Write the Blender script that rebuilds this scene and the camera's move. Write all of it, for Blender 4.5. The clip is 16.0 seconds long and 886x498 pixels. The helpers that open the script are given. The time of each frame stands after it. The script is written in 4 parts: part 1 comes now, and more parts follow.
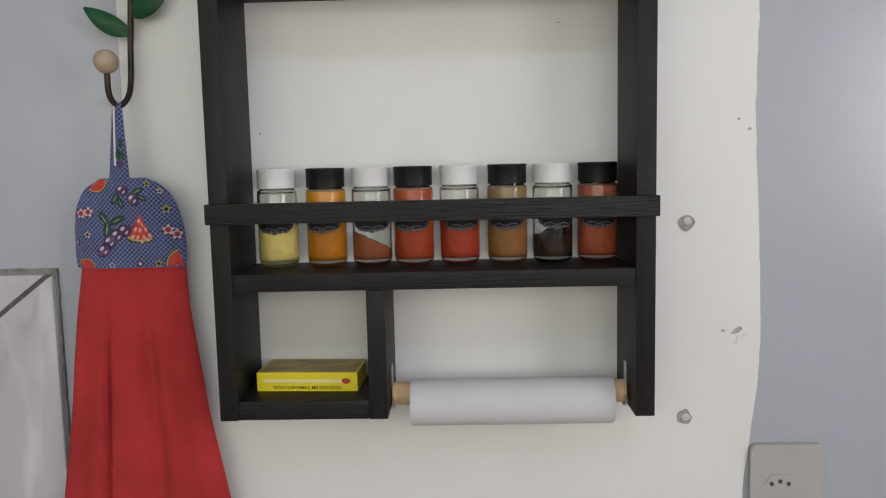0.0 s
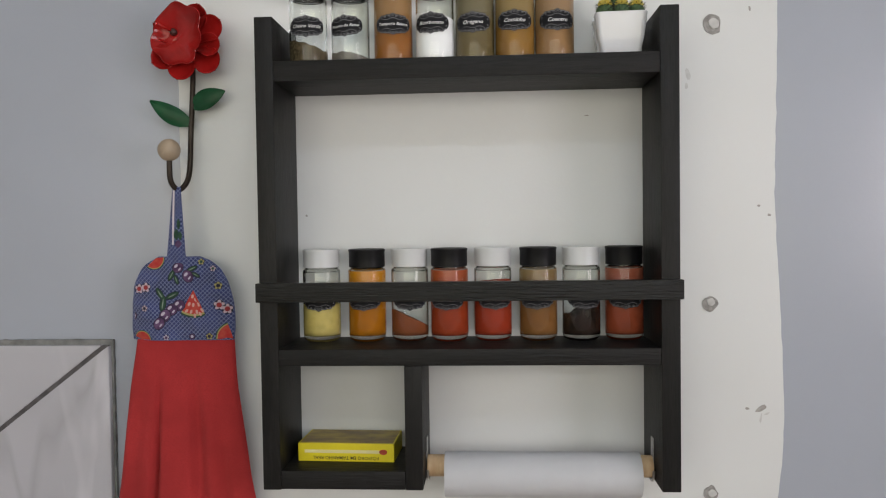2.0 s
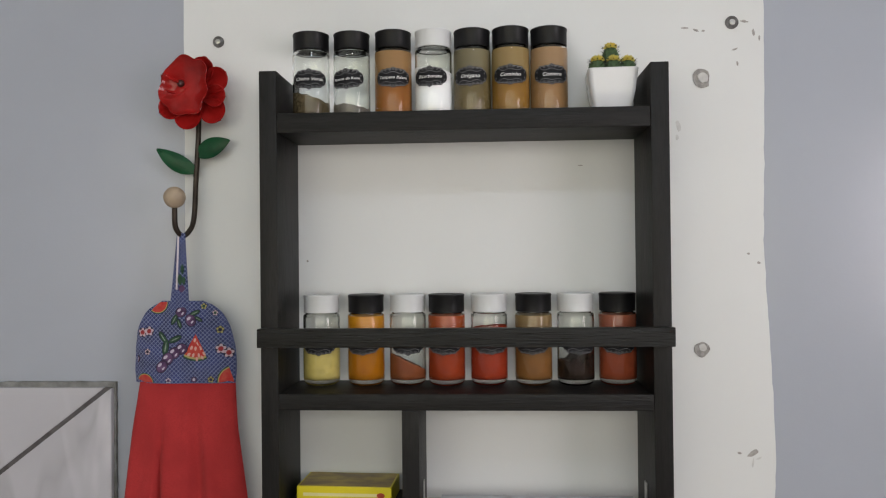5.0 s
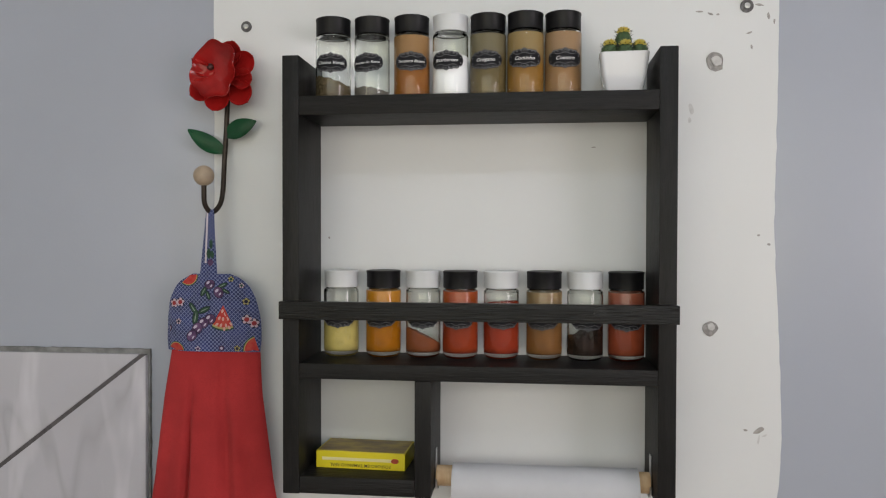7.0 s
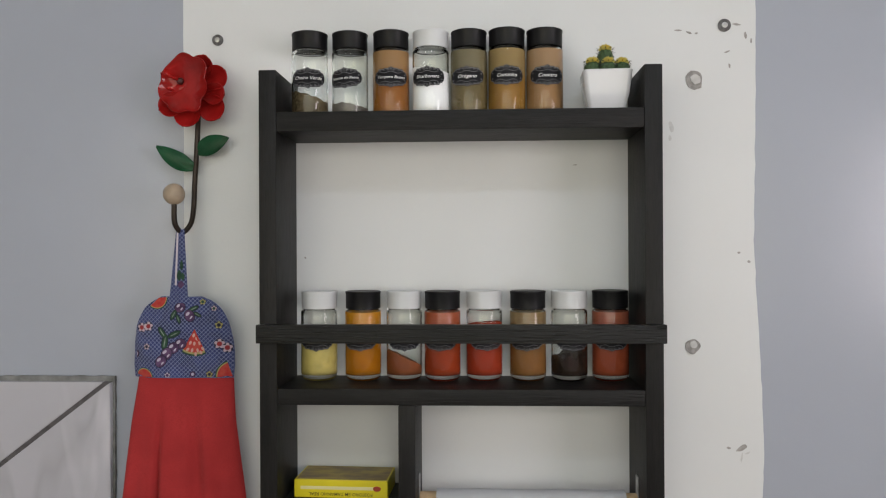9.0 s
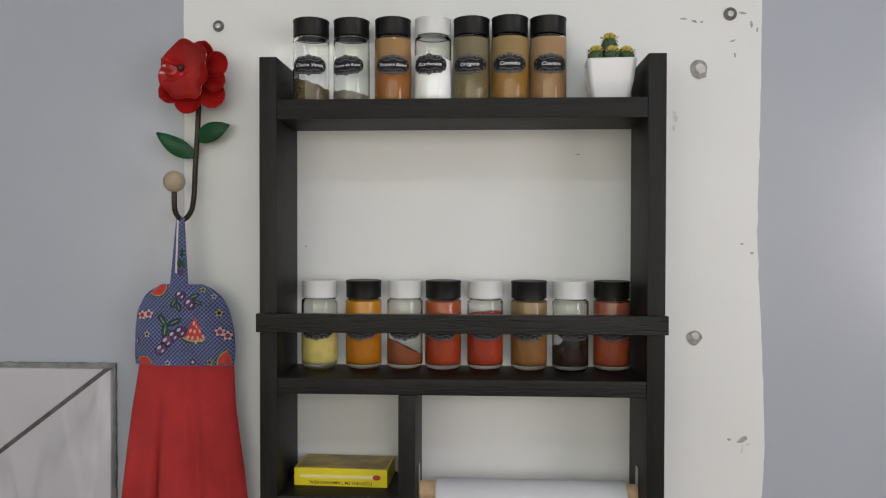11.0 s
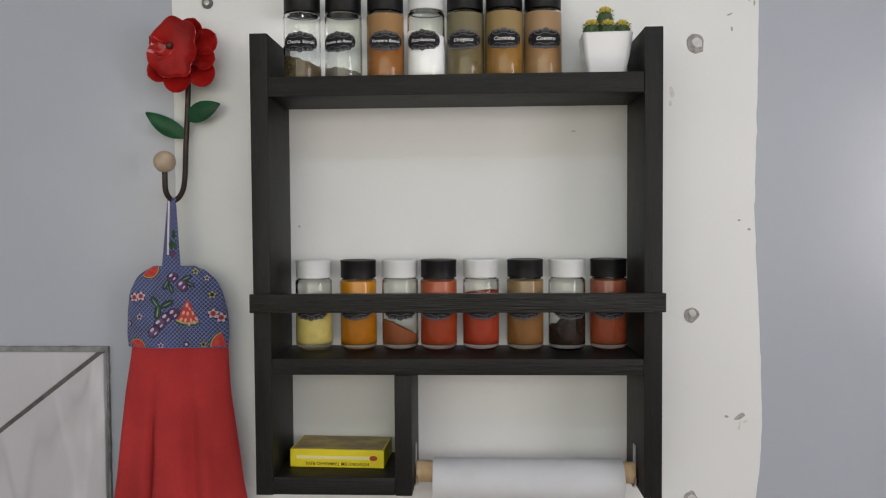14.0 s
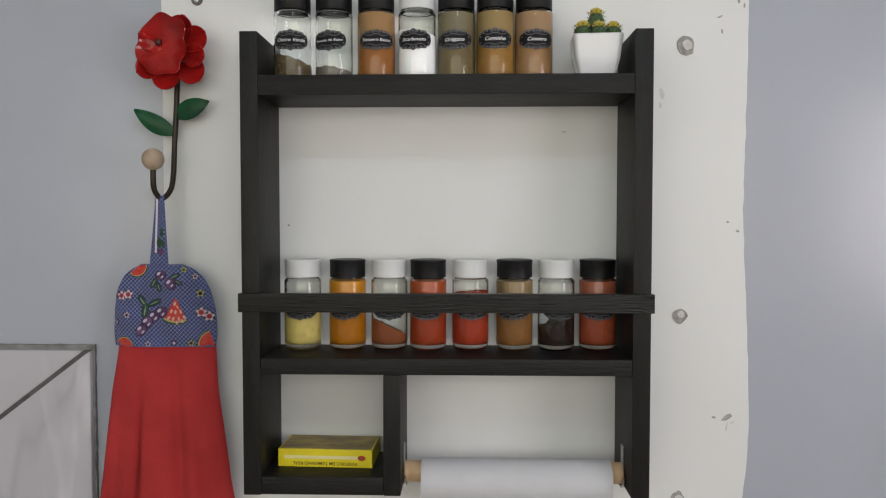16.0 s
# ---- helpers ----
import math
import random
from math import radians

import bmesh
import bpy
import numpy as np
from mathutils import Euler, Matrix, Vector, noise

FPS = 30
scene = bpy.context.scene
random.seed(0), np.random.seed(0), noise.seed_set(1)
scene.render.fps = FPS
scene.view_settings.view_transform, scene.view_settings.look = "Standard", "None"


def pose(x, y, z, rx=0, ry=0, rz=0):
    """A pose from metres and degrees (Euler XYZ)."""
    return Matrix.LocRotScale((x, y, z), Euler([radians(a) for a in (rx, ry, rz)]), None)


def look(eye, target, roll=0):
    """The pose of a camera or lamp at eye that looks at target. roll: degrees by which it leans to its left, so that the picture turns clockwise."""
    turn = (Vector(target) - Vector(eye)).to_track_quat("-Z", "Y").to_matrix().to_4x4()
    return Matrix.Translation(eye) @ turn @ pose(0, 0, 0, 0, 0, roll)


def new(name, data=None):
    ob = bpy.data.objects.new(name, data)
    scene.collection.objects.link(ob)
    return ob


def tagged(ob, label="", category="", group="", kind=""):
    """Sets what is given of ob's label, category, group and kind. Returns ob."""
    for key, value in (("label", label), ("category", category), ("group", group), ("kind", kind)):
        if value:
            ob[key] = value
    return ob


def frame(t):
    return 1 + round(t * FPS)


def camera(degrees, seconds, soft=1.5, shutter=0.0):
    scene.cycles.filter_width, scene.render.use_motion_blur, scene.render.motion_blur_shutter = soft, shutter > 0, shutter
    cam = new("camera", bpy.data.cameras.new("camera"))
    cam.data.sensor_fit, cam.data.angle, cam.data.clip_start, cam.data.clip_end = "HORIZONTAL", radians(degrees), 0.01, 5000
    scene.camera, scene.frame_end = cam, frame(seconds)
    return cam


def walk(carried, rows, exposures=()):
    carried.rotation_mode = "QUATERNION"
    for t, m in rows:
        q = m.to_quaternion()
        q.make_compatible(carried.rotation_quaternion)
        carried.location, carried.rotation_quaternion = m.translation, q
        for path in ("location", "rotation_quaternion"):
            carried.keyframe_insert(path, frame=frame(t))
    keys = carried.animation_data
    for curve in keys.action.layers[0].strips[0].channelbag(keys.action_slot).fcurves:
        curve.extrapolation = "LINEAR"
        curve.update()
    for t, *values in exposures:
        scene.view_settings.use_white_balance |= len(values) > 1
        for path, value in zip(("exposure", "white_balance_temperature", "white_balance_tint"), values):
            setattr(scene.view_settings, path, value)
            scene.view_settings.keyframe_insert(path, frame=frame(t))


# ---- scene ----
cam = camera(60.0, 16.0, soft=1.15)
# The camera and its walk
PATH = [
    (0, (0.034, -0.861, 1.461), (-0.025, 1.126, 1.243), -1.3),
    (0.5, (0.028, -0.867, 1.458), (-0.041, 1.122, 1.258), -1.0),
    (1, (0.029, -0.876, 1.469), (-0.064, 1.114, 1.3), -1.3),
    (1.5, (0.027, -0.897, 1.478), (-0.081, 1.098, 1.388), -1.2),
    (2, (0.024, -0.909, 1.486), (-0.095, 1.087, 1.425), -0.8),
    (2.5, (0.024, -0.921, 1.492), (-0.087, 1.075, 1.494), -0.1),
    (3, (0.023, -0.934, 1.506), (-0.067, 1.064, 1.543), 0.1),
    (3.5, (0.027, -0.936, 1.506), (-0.074, 1.061, 1.551), -0.3),
    (4, (0.029, -0.93, 1.505), (-0.055, 1.068, 1.516), -0.6),
    (4.2, (0.027, -0.93, 1.507), (-0.08, 1.067, 1.526), -0.9),
    (6.3, (0.031, -0.937, 1.5), (-0.085, 1.06, 1.508), -0.4),
    (6.5, (0.037, -0.945, 1.502), (-0.084, 1.052, 1.486), -0.3),
    (7, (0.062, -0.962, 1.503), (-0.162, 1.025, 1.468), 0.1),
    (7.5, (0.032, -0.966, 1.512), (-0.107, 1.029, 1.512), 0.4),
    (8, (0.02, -0.955, 1.51), (-0.071, 1.042, 1.534), 0.2),
    (8.2, (0.021, -0.95, 1.508), (-0.066, 1.048, 1.516), -0.5),
    (10.3, (0.023, -0.941, 1.51), (-0.086, 1.056, 1.51), 0.2),
    (10.5, (0.022, -0.94, 1.512), (-0.089, 1.056, 1.483), 0.0),
    (11, (0.024, -0.94, 1.512), (-0.077, 1.057, 1.48), 0.1),
    (11.5, (0.023, -0.938, 1.505), (-0.059, 1.06, 1.468), -0.1),
    (12, (0.022, -0.935, 1.504), (-0.058, 1.063, 1.453), -0.1),
    (12.5, (0.023, -0.928, 1.503), (-0.039, 1.07, 1.428), -0.2),
    (13, (0.021, -0.931, 1.506), (-0.048, 1.067, 1.446), -0.5),
    (13.5, (0.02, -0.931, 1.504), (-0.065, 1.066, 1.434), -0.3),
    (14, (0.023, -0.931, 1.505), (-0.064, 1.066, 1.433), -0.4),
    (14.5, (0.023, -0.932, 1.505), (-0.051, 1.066, 1.433), -0.4),
    (15, (0.022, -0.93, 1.503), (-0.036, 1.067, 1.43), -0.0),
    (15.5, (0.021, -0.93, 1.505), (-0.052, 1.067, 1.417), -0.2),
    (16, (0.022, -0.93, 1.508), (-0.036, 1.067, 1.429), -0.0),
]
walk(cam, [(t, look(eye, target, roll)) for t, eye, target, roll in PATH],
     exposures=((0.0, 0.08), (1.5, 0.03), (3.0, 0.02), (10.5, 0.0), (13.5, 0.035), (16.0, 0.035)))

# World, lights
world = bpy.data.worlds.new("sky")
scene.world = world
world.use_nodes = True
wn = world.node_tree.nodes
sky = wn.new("ShaderNodeTexSky")
sky.sky_type, sky.sun_disc = "NISHITA", False
sky.sun_elevation, sky.sun_rotation = radians(35), radians(200)
world.node_tree.links.new(sky.outputs["Color"], wn["Background"].inputs["Color"])
wn["Background"].inputs["Strength"].default_value = 0.10
LAMP = Vector((0.22, -1.60, 2.62))
LAMP_POWER = 102.0
WINDOW_POWER = 9.0
# Strength of the front fill added in the unseen south wall
SOUTH_FILL_POWER = 12.2


# Materials
def material(name, base, rough=0.5, metal=0.0, vary=0.0, vary_scale=8.0, grain=0.0, grain_scale=200.0,
             bump=0.0, bump_scale=300.0, stretch=(1, 1, 1), base2=None, coat=0.0, sheen=0.0, spec=0.5, rough_vary=0.0):
    m = bpy.data.materials.new(name)
    m.use_nodes = True
    n, l = m.node_tree.nodes, m.node_tree.links
    p = n["Principled BSDF"]
    p.inputs["Roughness"].default_value = rough
    p.inputs["Metallic"].default_value = metal
    p.inputs["Coat Weight"].default_value = coat
    p.inputs["Sheen Weight"].default_value = sheen
    p.inputs["Specular IOR Level"].default_value = spec
    tex = n.new("ShaderNodeTexCoord")
    mp = n.new("ShaderNodeMapping")
    mp.inputs["Scale"].default_value = stretch
    l.new(tex.outputs["Object"], mp.inputs["Vector"])

    def noise_tex(scale, detail=4.0):
        t = n.new("ShaderNodeTexNoise")
        t.inputs["Scale"].default_value = scale
        t.inputs["Detail"].default_value = detail
        l.new(mp.outputs["Vector"], t.inputs["Vector"])
        return t

    def mixed(fac, a, b):
        x = n.new("ShaderNodeMix")
        x.data_type = "RGBA"
        l.new(fac, x.inputs["Factor"])
        for k, c in ((6, a), (7, b)):
            if isinstance(c, tuple):
                x.inputs[k].default_value = (*c, 1)
            else:
                l.new(c, x.inputs[k])
        return x.outputs[2]

    def ramp(src, lo, hi):
        r = n.new("ShaderNodeMapRange")
        r.inputs["From Min"].default_value, r.inputs["From Max"].default_value = lo, hi
        l.new(src, r.inputs["Value"])
        return r.outputs["Result"]

    colour = tuple(base)
    other = tuple(base2) if base2 else tuple(c * (1 - vary) for c in base)
    if vary or base2:
        colour = mixed(ramp(noise_tex(vary_scale).outputs["Fac"], 0.35, 0.65), colour, other)
    if grain:
        dark = tuple(c * (1 - grain) for c in base)
        colour = mixed(ramp(noise_tex(grain_scale, 6.0).outputs["Fac"], 0.45, 0.8), colour, dark)
    if isinstance(colour, tuple):
        p.inputs["Base Color"].default_value = (*colour, 1)
    else:
        l.new(colour, p.inputs["Base Color"])
    if rough_vary:
        r = n.new("ShaderNodeMapRange")
        r.inputs["To Min"].default_value, r.inputs["To Max"].default_value = rough - rough_vary, rough + rough_vary
        l.new(noise_tex(vary_scale * 2).outputs["Fac"], r.inputs["Value"])
        l.new(r.outputs["Result"], p.inputs["Roughness"])
    if bump:
        b = n.new("ShaderNodeBump")
        b.inputs["Strength"].default_value = bump
        b.inputs["Distance"].default_value = 0.002
        l.new(noise_tex(bump_scale, 5.0).outputs["Fac"], b.inputs["Height"])
        l.new(b.outputs["Normal"], p.inputs["Normal"])
    return m


def glass_material(name, tint=(1, 1, 1), rough=0.0, ior=1.5):
    m = bpy.data.materials.new(name)
    m.use_nodes = True
    p = m.node_tree.nodes["Principled BSDF"]
    p.inputs["Base Color"].default_value = (*tint, 1)
    p.inputs["Roughness"].default_value = rough
    p.inputs["IOR"].default_value = ior
    p.inputs["Transmission Weight"].default_value = 1.0
    return m


def marble_material(name):
    m = material(name, (0.488, 0.482, 0.520), rough=0.14, vary=0.1, vary_scale=5.0)
    n, l = m.node_tree.nodes, m.node_tree.links
    p = n["Principled BSDF"]
    base = p.inputs["Base Color"].links[0].from_socket
    tex = n.new("ShaderNodeTexCoord")
    mp = n.new("ShaderNodeMapping")
    mp.inputs["Rotation"].default_value = (0, radians(28), 0)
    mp.inputs["Scale"].default_value = (1.0, 1.0, 0.35)
    l.new(tex.outputs["Object"], mp.inputs["Vector"])
    nz = n.new("ShaderNodeTexNoise")
    nz.inputs["Scale"].default_value, nz.inputs["Detail"].default_value = 6.5, 2.5
    nz.inputs["Distortion"].default_value = 0.4
    l.new(mp.outputs["Vector"], nz.inputs["Vector"])
    sub = n.new("ShaderNodeMath")
    sub.operation = "SUBTRACT"
    sub.inputs[1].default_value = 0.5
    l.new(nz.outputs["Fac"], sub.inputs[0])
    ab = n.new("ShaderNodeMath")
    ab.operation = "ABSOLUTE"
    l.new(sub.outputs[0], ab.inputs[0])
    rg = n.new("ShaderNodeMapRange")
    rg.inputs["From Min"].default_value, rg.inputs["From Max"].default_value = 0.0, 0.022
    rg.inputs["To Min"].default_value, rg.inputs["To Max"].default_value = 0.4, 0.0
    l.new(ab.outputs[0], rg.inputs["Value"])
    mx = n.new("ShaderNodeMix")
    mx.data_type = "RGBA"
    mx.inputs[7].default_value = (0.30, 0.295, 0.31, 1)
    l.new(rg.outputs["Result"], mx.inputs["Factor"])
    l.new(base, mx.inputs[6])
    # broad pale streaks across the dark veins
    mp2 = n.new("ShaderNodeMapping")
    mp2.inputs["Rotation"].default_value = (0, radians(-32), 0)
    mp2.inputs["Scale"].default_value = (1.0, 1.0, 0.22)
    l.new(tex.outputs["Object"], mp2.inputs["Vector"])
    pale = n.new("ShaderNodeTexNoise")
    pale.inputs["Scale"].default_value, pale.inputs["Detail"].default_value = 15.0, 3.0
    pale.inputs["Distortion"].default_value = 0.5
    l.new(mp2.outputs["Vector"], pale.inputs["Vector"])
    rg2 = n.new("ShaderNodeMapRange")
    rg2.inputs["From Min"].default_value, rg2.inputs["From Max"].default_value = 0.56, 0.72
    rg2.inputs["To Max"].default_value = 0.75
    l.new(pale.outputs["Fac"], rg2.inputs["Value"])
    mx2 = n.new("ShaderNodeMix")
    mx2.data_type = "RGBA"
    mx2.inputs[7].default_value = (0.66, 0.655, 0.69, 1)
    l.new(rg2.outputs["Result"], mx2.inputs["Factor"])
    l.new(mx.outputs[2], mx2.inputs[6])
    l.new(mx2.outputs[2], p.inputs["Base Color"])
    return m


def lattice_cloth(name):
    """Blue cotton printed with a fine diagonal net of pale lines."""
    m = material(name, (0.026, 0.041, 0.155), rough=0.85, vary=0.45, vary_scale=60, bump=0.4, bump_scale=1500, sheen=0.15)
    n, l = m.node_tree.nodes, m.node_tree.links
    p = n["Principled BSDF"]
    base = p.inputs["Base Color"].links[0].from_socket
    tex = n.new("ShaderNodeTexCoord")
    line = []
    for turn in (45, -45):
        mp = n.new("ShaderNodeMapping")
        mp.inputs["Rotation"].default_value = (0, radians(turn), 0)
        l.new(tex.outputs["Object"], mp.inputs["Vector"])
        w = n.new("ShaderNodeTexWave")
        w.wave_type, w.bands_direction = "BANDS", "X"
        w.inputs["Scale"].default_value = 88.0
        w.inputs["Distortion"].default_value = 0.3
        l.new(mp.outputs["Vector"], w.inputs["Vector"])
        r = n.new("ShaderNodeMapRange")
        r.inputs["From Min"].default_value, r.inputs["From Max"].default_value = 0.90, 0.985
        l.new(w.outputs["Fac"], r.inputs["Value"])
        line.append(r.outputs["Result"])
    mxm = n.new("ShaderNodeMath")
    mxm.operation = "MAXIMUM"
    l.new(line[0], mxm.inputs[0])
    l.new(line[1], mxm.inputs[1])
    sc = n.new("ShaderNodeMath")
    sc.operation = "MULTIPLY"
    sc.inputs[1].default_value = 0.48
    l.new(mxm.outputs[0], sc.inputs[0])
    mx = n.new("ShaderNodeMix")
    mx.data_type = "RGBA"
    mx.inputs[7].default_value = (0.42, 0.47, 0.68, 1)
    l.new(sc.outputs[0], mx.inputs["Factor"])
    l.new(base, mx.inputs[6])
    l.new(mx.outputs[2], p.inputs["Base Color"])
    return m


def powder(name, low, high, split, soft=0.012, vary=0.22, fleck=90):
    """A ground spice: packed colour below, paler dusting on the glass above, split at a height in the jar."""
    m = material(name, low, rough=0.95, vary=vary, vary_scale=fleck, bump=0.2, bump_scale=700, spec=0.1)
    n, l = m.node_tree.nodes, m.node_tree.links
    p = n["Principled BSDF"]
    base = p.inputs["Base Color"].links[0].from_socket
    tex = n.new("ShaderNodeTexCoord")
    sep = n.new("ShaderNodeSeparateXYZ")
    l.new(tex.outputs["Object"], sep.inputs[0])
    nz = n.new("ShaderNodeTexNoise")
    nz.inputs["Scale"].default_value = 60
    l.new(tex.outputs["Object"], nz.inputs["Vector"])
    ma = n.new("ShaderNodeMath")
    ma.operation = "MULTIPLY_ADD"
    ma.inputs[1].default_value = 0.012
    l.new(nz.outputs["Fac"], ma.inputs[0])
    l.new(sep.outputs["Z"], ma.inputs[2])
    rg = n.new("ShaderNodeMapRange")
    rg.inputs["From Min"].default_value, rg.inputs["From Max"].default_value = split, split + soft
    l.new(ma.outputs[0], rg.inputs["Value"])
    mx = n.new("ShaderNodeMix")
    mx.data_type = "RGBA"
    mx.inputs[7].default_value = (*high, 1)
    l.new(rg.outputs["Result"], mx.inputs["Factor"])
    l.new(base, mx.inputs[6])
    l.new(mx.outputs[2], p.inputs["Base Color"])
    return m


WHITE_PAINT = material("white_wall_paint", (0.705, 0.716, 0.712), rough=0.42, vary=0.05, vary_scale=3, bump=0.05, bump_scale=260, rough_vary=0.06)
BLUE_PAINT = material("blue_grey_wall_paint", (0.386, 0.411, 0.468), rough=0.23, vary=0.06, vary_scale=2.5, bump=0.045, bump_scale=240, rough_vary=0.05)
CEILING_PAINT = material("ceiling_paint", (0.74, 0.74, 0.725), rough=0.8, vary=0.04, bump=0.1)
FLOOR_TILE = material("floor_ceramic", (0.64, 0.52, 0.43), rough=0.3, vary=0.15, vary_scale=4)
STAIN = material("black_stained_pine", (0.0070, 0.0068, 0.0068), rough=0.5, base2=(0.0122, 0.0116, 0.0113), vary_scale=12, stretch=(10, 10, 1),
                 grain=0.5, grain_scale=55, bump=0.2, bump_scale=70, rough_vary=0.08, spec=0.24)
STAIN_ACROSS = material("black_stained_pine_across", (0.0070, 0.0068, 0.0068), rough=0.5, base2=(0.0122, 0.0116, 0.0113), vary_scale=12,
                        stretch=(1, 10, 12), grain=0.5, grain_scale=45, bump=0.4, bump_scale=45, rough_vary=0.08, spec=0.24)
STAIN_RAIL = material("black_stained_brushed_rail", (0.0060, 0.0064, 0.0058), rough=0.30, base2=(0.0090, 0.0092, 0.0082), vary_scale=12, stretch=(1, 10, 26),
                      grain=0.5, grain_scale=32, bump=1.0, bump_scale=22, rough_vary=0.10, spec=0.3)
GLASS = glass_material("jar_glass", (0.96, 0.98, 0.97), 0.0, 1.42)
PANE_GLASS = glass_material("window_glass")
BLACK_PLASTIC = material("black_plastic", (0.0065, 0.0065, 0.0075), rough=0.4, vary=0.2, bump=0.05, spec=0.22)
WHITE_PLASTIC = material("white_plastic", (0.66, 0.675, 0.685), rough=0.35, vary=0.03, bump=0.05)
LABEL_BLACK = material("black_label_paper", (0.008, 0.008, 0.011), rough=0.6, vary=0.2, spec=0.2)
LABEL_GREY = material("grey_label_print", (0.27, 0.27, 0.29), rough=0.5, vary=0.25, vary_scale=300)
LABEL_WHITE = material("white_label_print", (0.88, 0.88, 0.88), rough=0.5, vary=0.05)
CERAMIC = material("white_glazed_ceramic", (0.72, 0.73, 0.76), rough=0.12, vary=0.03, coat=0.3)
CACTUS = material("cactus_green", (0.035, 0.075, 0.03), rough=0.6, base2=(0.06, 0.11, 0.04), vary_scale=150, bump=0.3)
SPINE = material("dark_spine", (0.015, 0.025, 0.015), rough=0.6, vary=0.3)
YELLOW_BLOOM = material("yellow_bloom", (0.62, 0.46, 0.06), rough=0.7, base2=(0.50, 0.45, 0.12), vary_scale=200, bump=0.4)
RED_ENAMEL = material("red_enamel", (0.37, 0.013, 0.012), rough=0.10, vary=0.4, vary_scale=30, spec=0.3)
GREEN_ENAMEL = material("green_enamel", (0.006, 0.076, 0.027), rough=0.35, vary=0.35, vary_scale=40, bump=0.1, spec=0.22)
DARK_WIRE = material("brown_wire", (0.045, 0.033, 0.025), rough=0.4, metal=0.6, vary=0.4, vary_scale=50, bump=0.2)
STAMEN = material("dark_stamen", (0.055, 0.010, 0.008), rough=0.5, vary=0.4, vary_scale=100)
PALE_WOOD = material("pale_wood", (0.50, 0.33, 0.18), rough=0.55, base2=(0.62, 0.45, 0.27), vary_scale=40, stretch=(0.3, 3, 3), bump=0.15)
KNOB_WOOD = material("beech_knob", (0.30, 0.235, 0.17), rough=0.5, base2=(0.40, 0.31, 0.22), vary_scale=60, bump=0.1)
LATTICE = lattice_cloth("blue_net_cotton")
RED_TERRY = material("red_terry", (0.45, 0.040, 0.042), rough=0.95, vary=0.22, vary_scale=18, grain=0.25, grain_scale=700, bump=0.6, bump_scale=1100, sheen=0.03, spec=0.1)
PRINT_RED = material("print_red", (0.40, 0.020, 0.018), rough=0.85, base2=(0.44, 0.06, 0.04), vary_scale=160)
PRINT_GREEN = material("print_green", (0.010, 0.038, 0.022), rough=0.85, base2=(0.025, 0.075, 0.040), vary_scale=160)
PRINT_PALE_GREEN = material("print_pale_green", (0.22, 0.30, 0.22), rough=0.85, vary=0.4, vary_scale=300)
PRINT_RIND = material("print_rind", (0.38, 0.34, 0.13), rough=0.85, vary=0.2)
PRINT_PURPLE = material("print_purple", (0.040, 0.014, 0.055), rough=0.85, base2=(0.13, 0.065, 0.15), vary_scale=120)
PRINT_WHITE = material("print_white", (0.52, 0.40, 0.44), rough=0.85, vary=0.15)
PRINT_LILAC = material("print_lilac", (0.52, 0.46, 0.56), rough=0.85, vary=0.2)
PRINT_PINK = material("print_pink", (0.62, 0.36, 0.30), rough=0.85, vary=0.2)
PRINT_MAROON = material("print_maroon", (0.20, 0.018, 0.025), rough=0.85, base2=(0.32, 0.03, 0.03), vary_scale=300)
PRINT_DARK = material("print_dark", (0.01, 0.01, 0.03), rough=0.85, vary=0.2)
TAPE = material("pink_tape", (0.58, 0.52, 0.57), rough=0.8, vary=0.1)
MARBLE = marble_material("marbled_porcelain")
GROUT = material("dark_grout", (0.12, 0.112, 0.115), rough=0.9, vary=0.4, vary_scale=80, bump=0.5)
CEMENT = material("grey_cement", (0.25, 0.25, 0.245), rough=0.95, vary=0.4, vary_scale=60, bump=0.9, bump_scale=250)
YELLOW_CARD = material("yellow_card", (0.72, 0.60, 0.012), rough=0.4, vary=0.06, vary_scale=40)
BOX_TOP = material("printed_box_top", (0.42, 0.30, 0.05), rough=0.45, base2=(0.20, 0.13, 0.05), vary_scale=35, stretch=(1, 2.5, 1))
BOX_WHITE = material("printed_pale_wood", (0.76, 0.68, 0.34), rough=0.6, vary=0.1)
BOX_RED = material("box_red", (0.45, 0.05, 0.02), rough=0.5, vary=0.3, vary_scale=200)
BOX_INK = material("box_ink", (0.05, 0.035, 0.01), rough=0.6)
PAPER = material("white_paper", (0.545, 0.555, 0.585), rough=0.85, vary=0.04, vary_scale=30, bump=0.1, bump_scale=350)
STEEL = material("zinc_clip", (0.55, 0.55, 0.55), rough=0.3, metal=0.9, vary=0.3, vary_scale=120)
ANCHOR_GREY = material("grey_anchor", (0.37, 0.355, 0.34), rough=0.7, vary=0.4, vary_scale=180, bump=0.6)
CHIP_GREY = material("chipped_plaster", (0.43, 0.41, 0.39), rough=0.9, vary=0.35, vary_scale=250)
RING_GREY = material("dull_grey_washer", (0.15, 0.145, 0.145), rough=0.6, vary=0.5, vary_scale=220, bump=0.5)
HOLE_DARK = material("dark_hole", (0.06, 0.056, 0.052), rough=0.9, vary=0.4)
FILLER = material("pale_filler", (0.62, 0.61, 0.60), rough=0.8, vary=0.15, vary_scale=150, bump=0.6)
SWITCH_PLASTIC = material("ivory_switch_plastic", (0.385, 0.378, 0.375), rough=0.35, vary=0.03)
ALUMINIUM = material("white_aluminium", (0.7, 0.7, 0.7), rough=0.4, vary=0.05)
BULB = bpy.data.materials.new("lit_bulb")
BULB.use_nodes = True
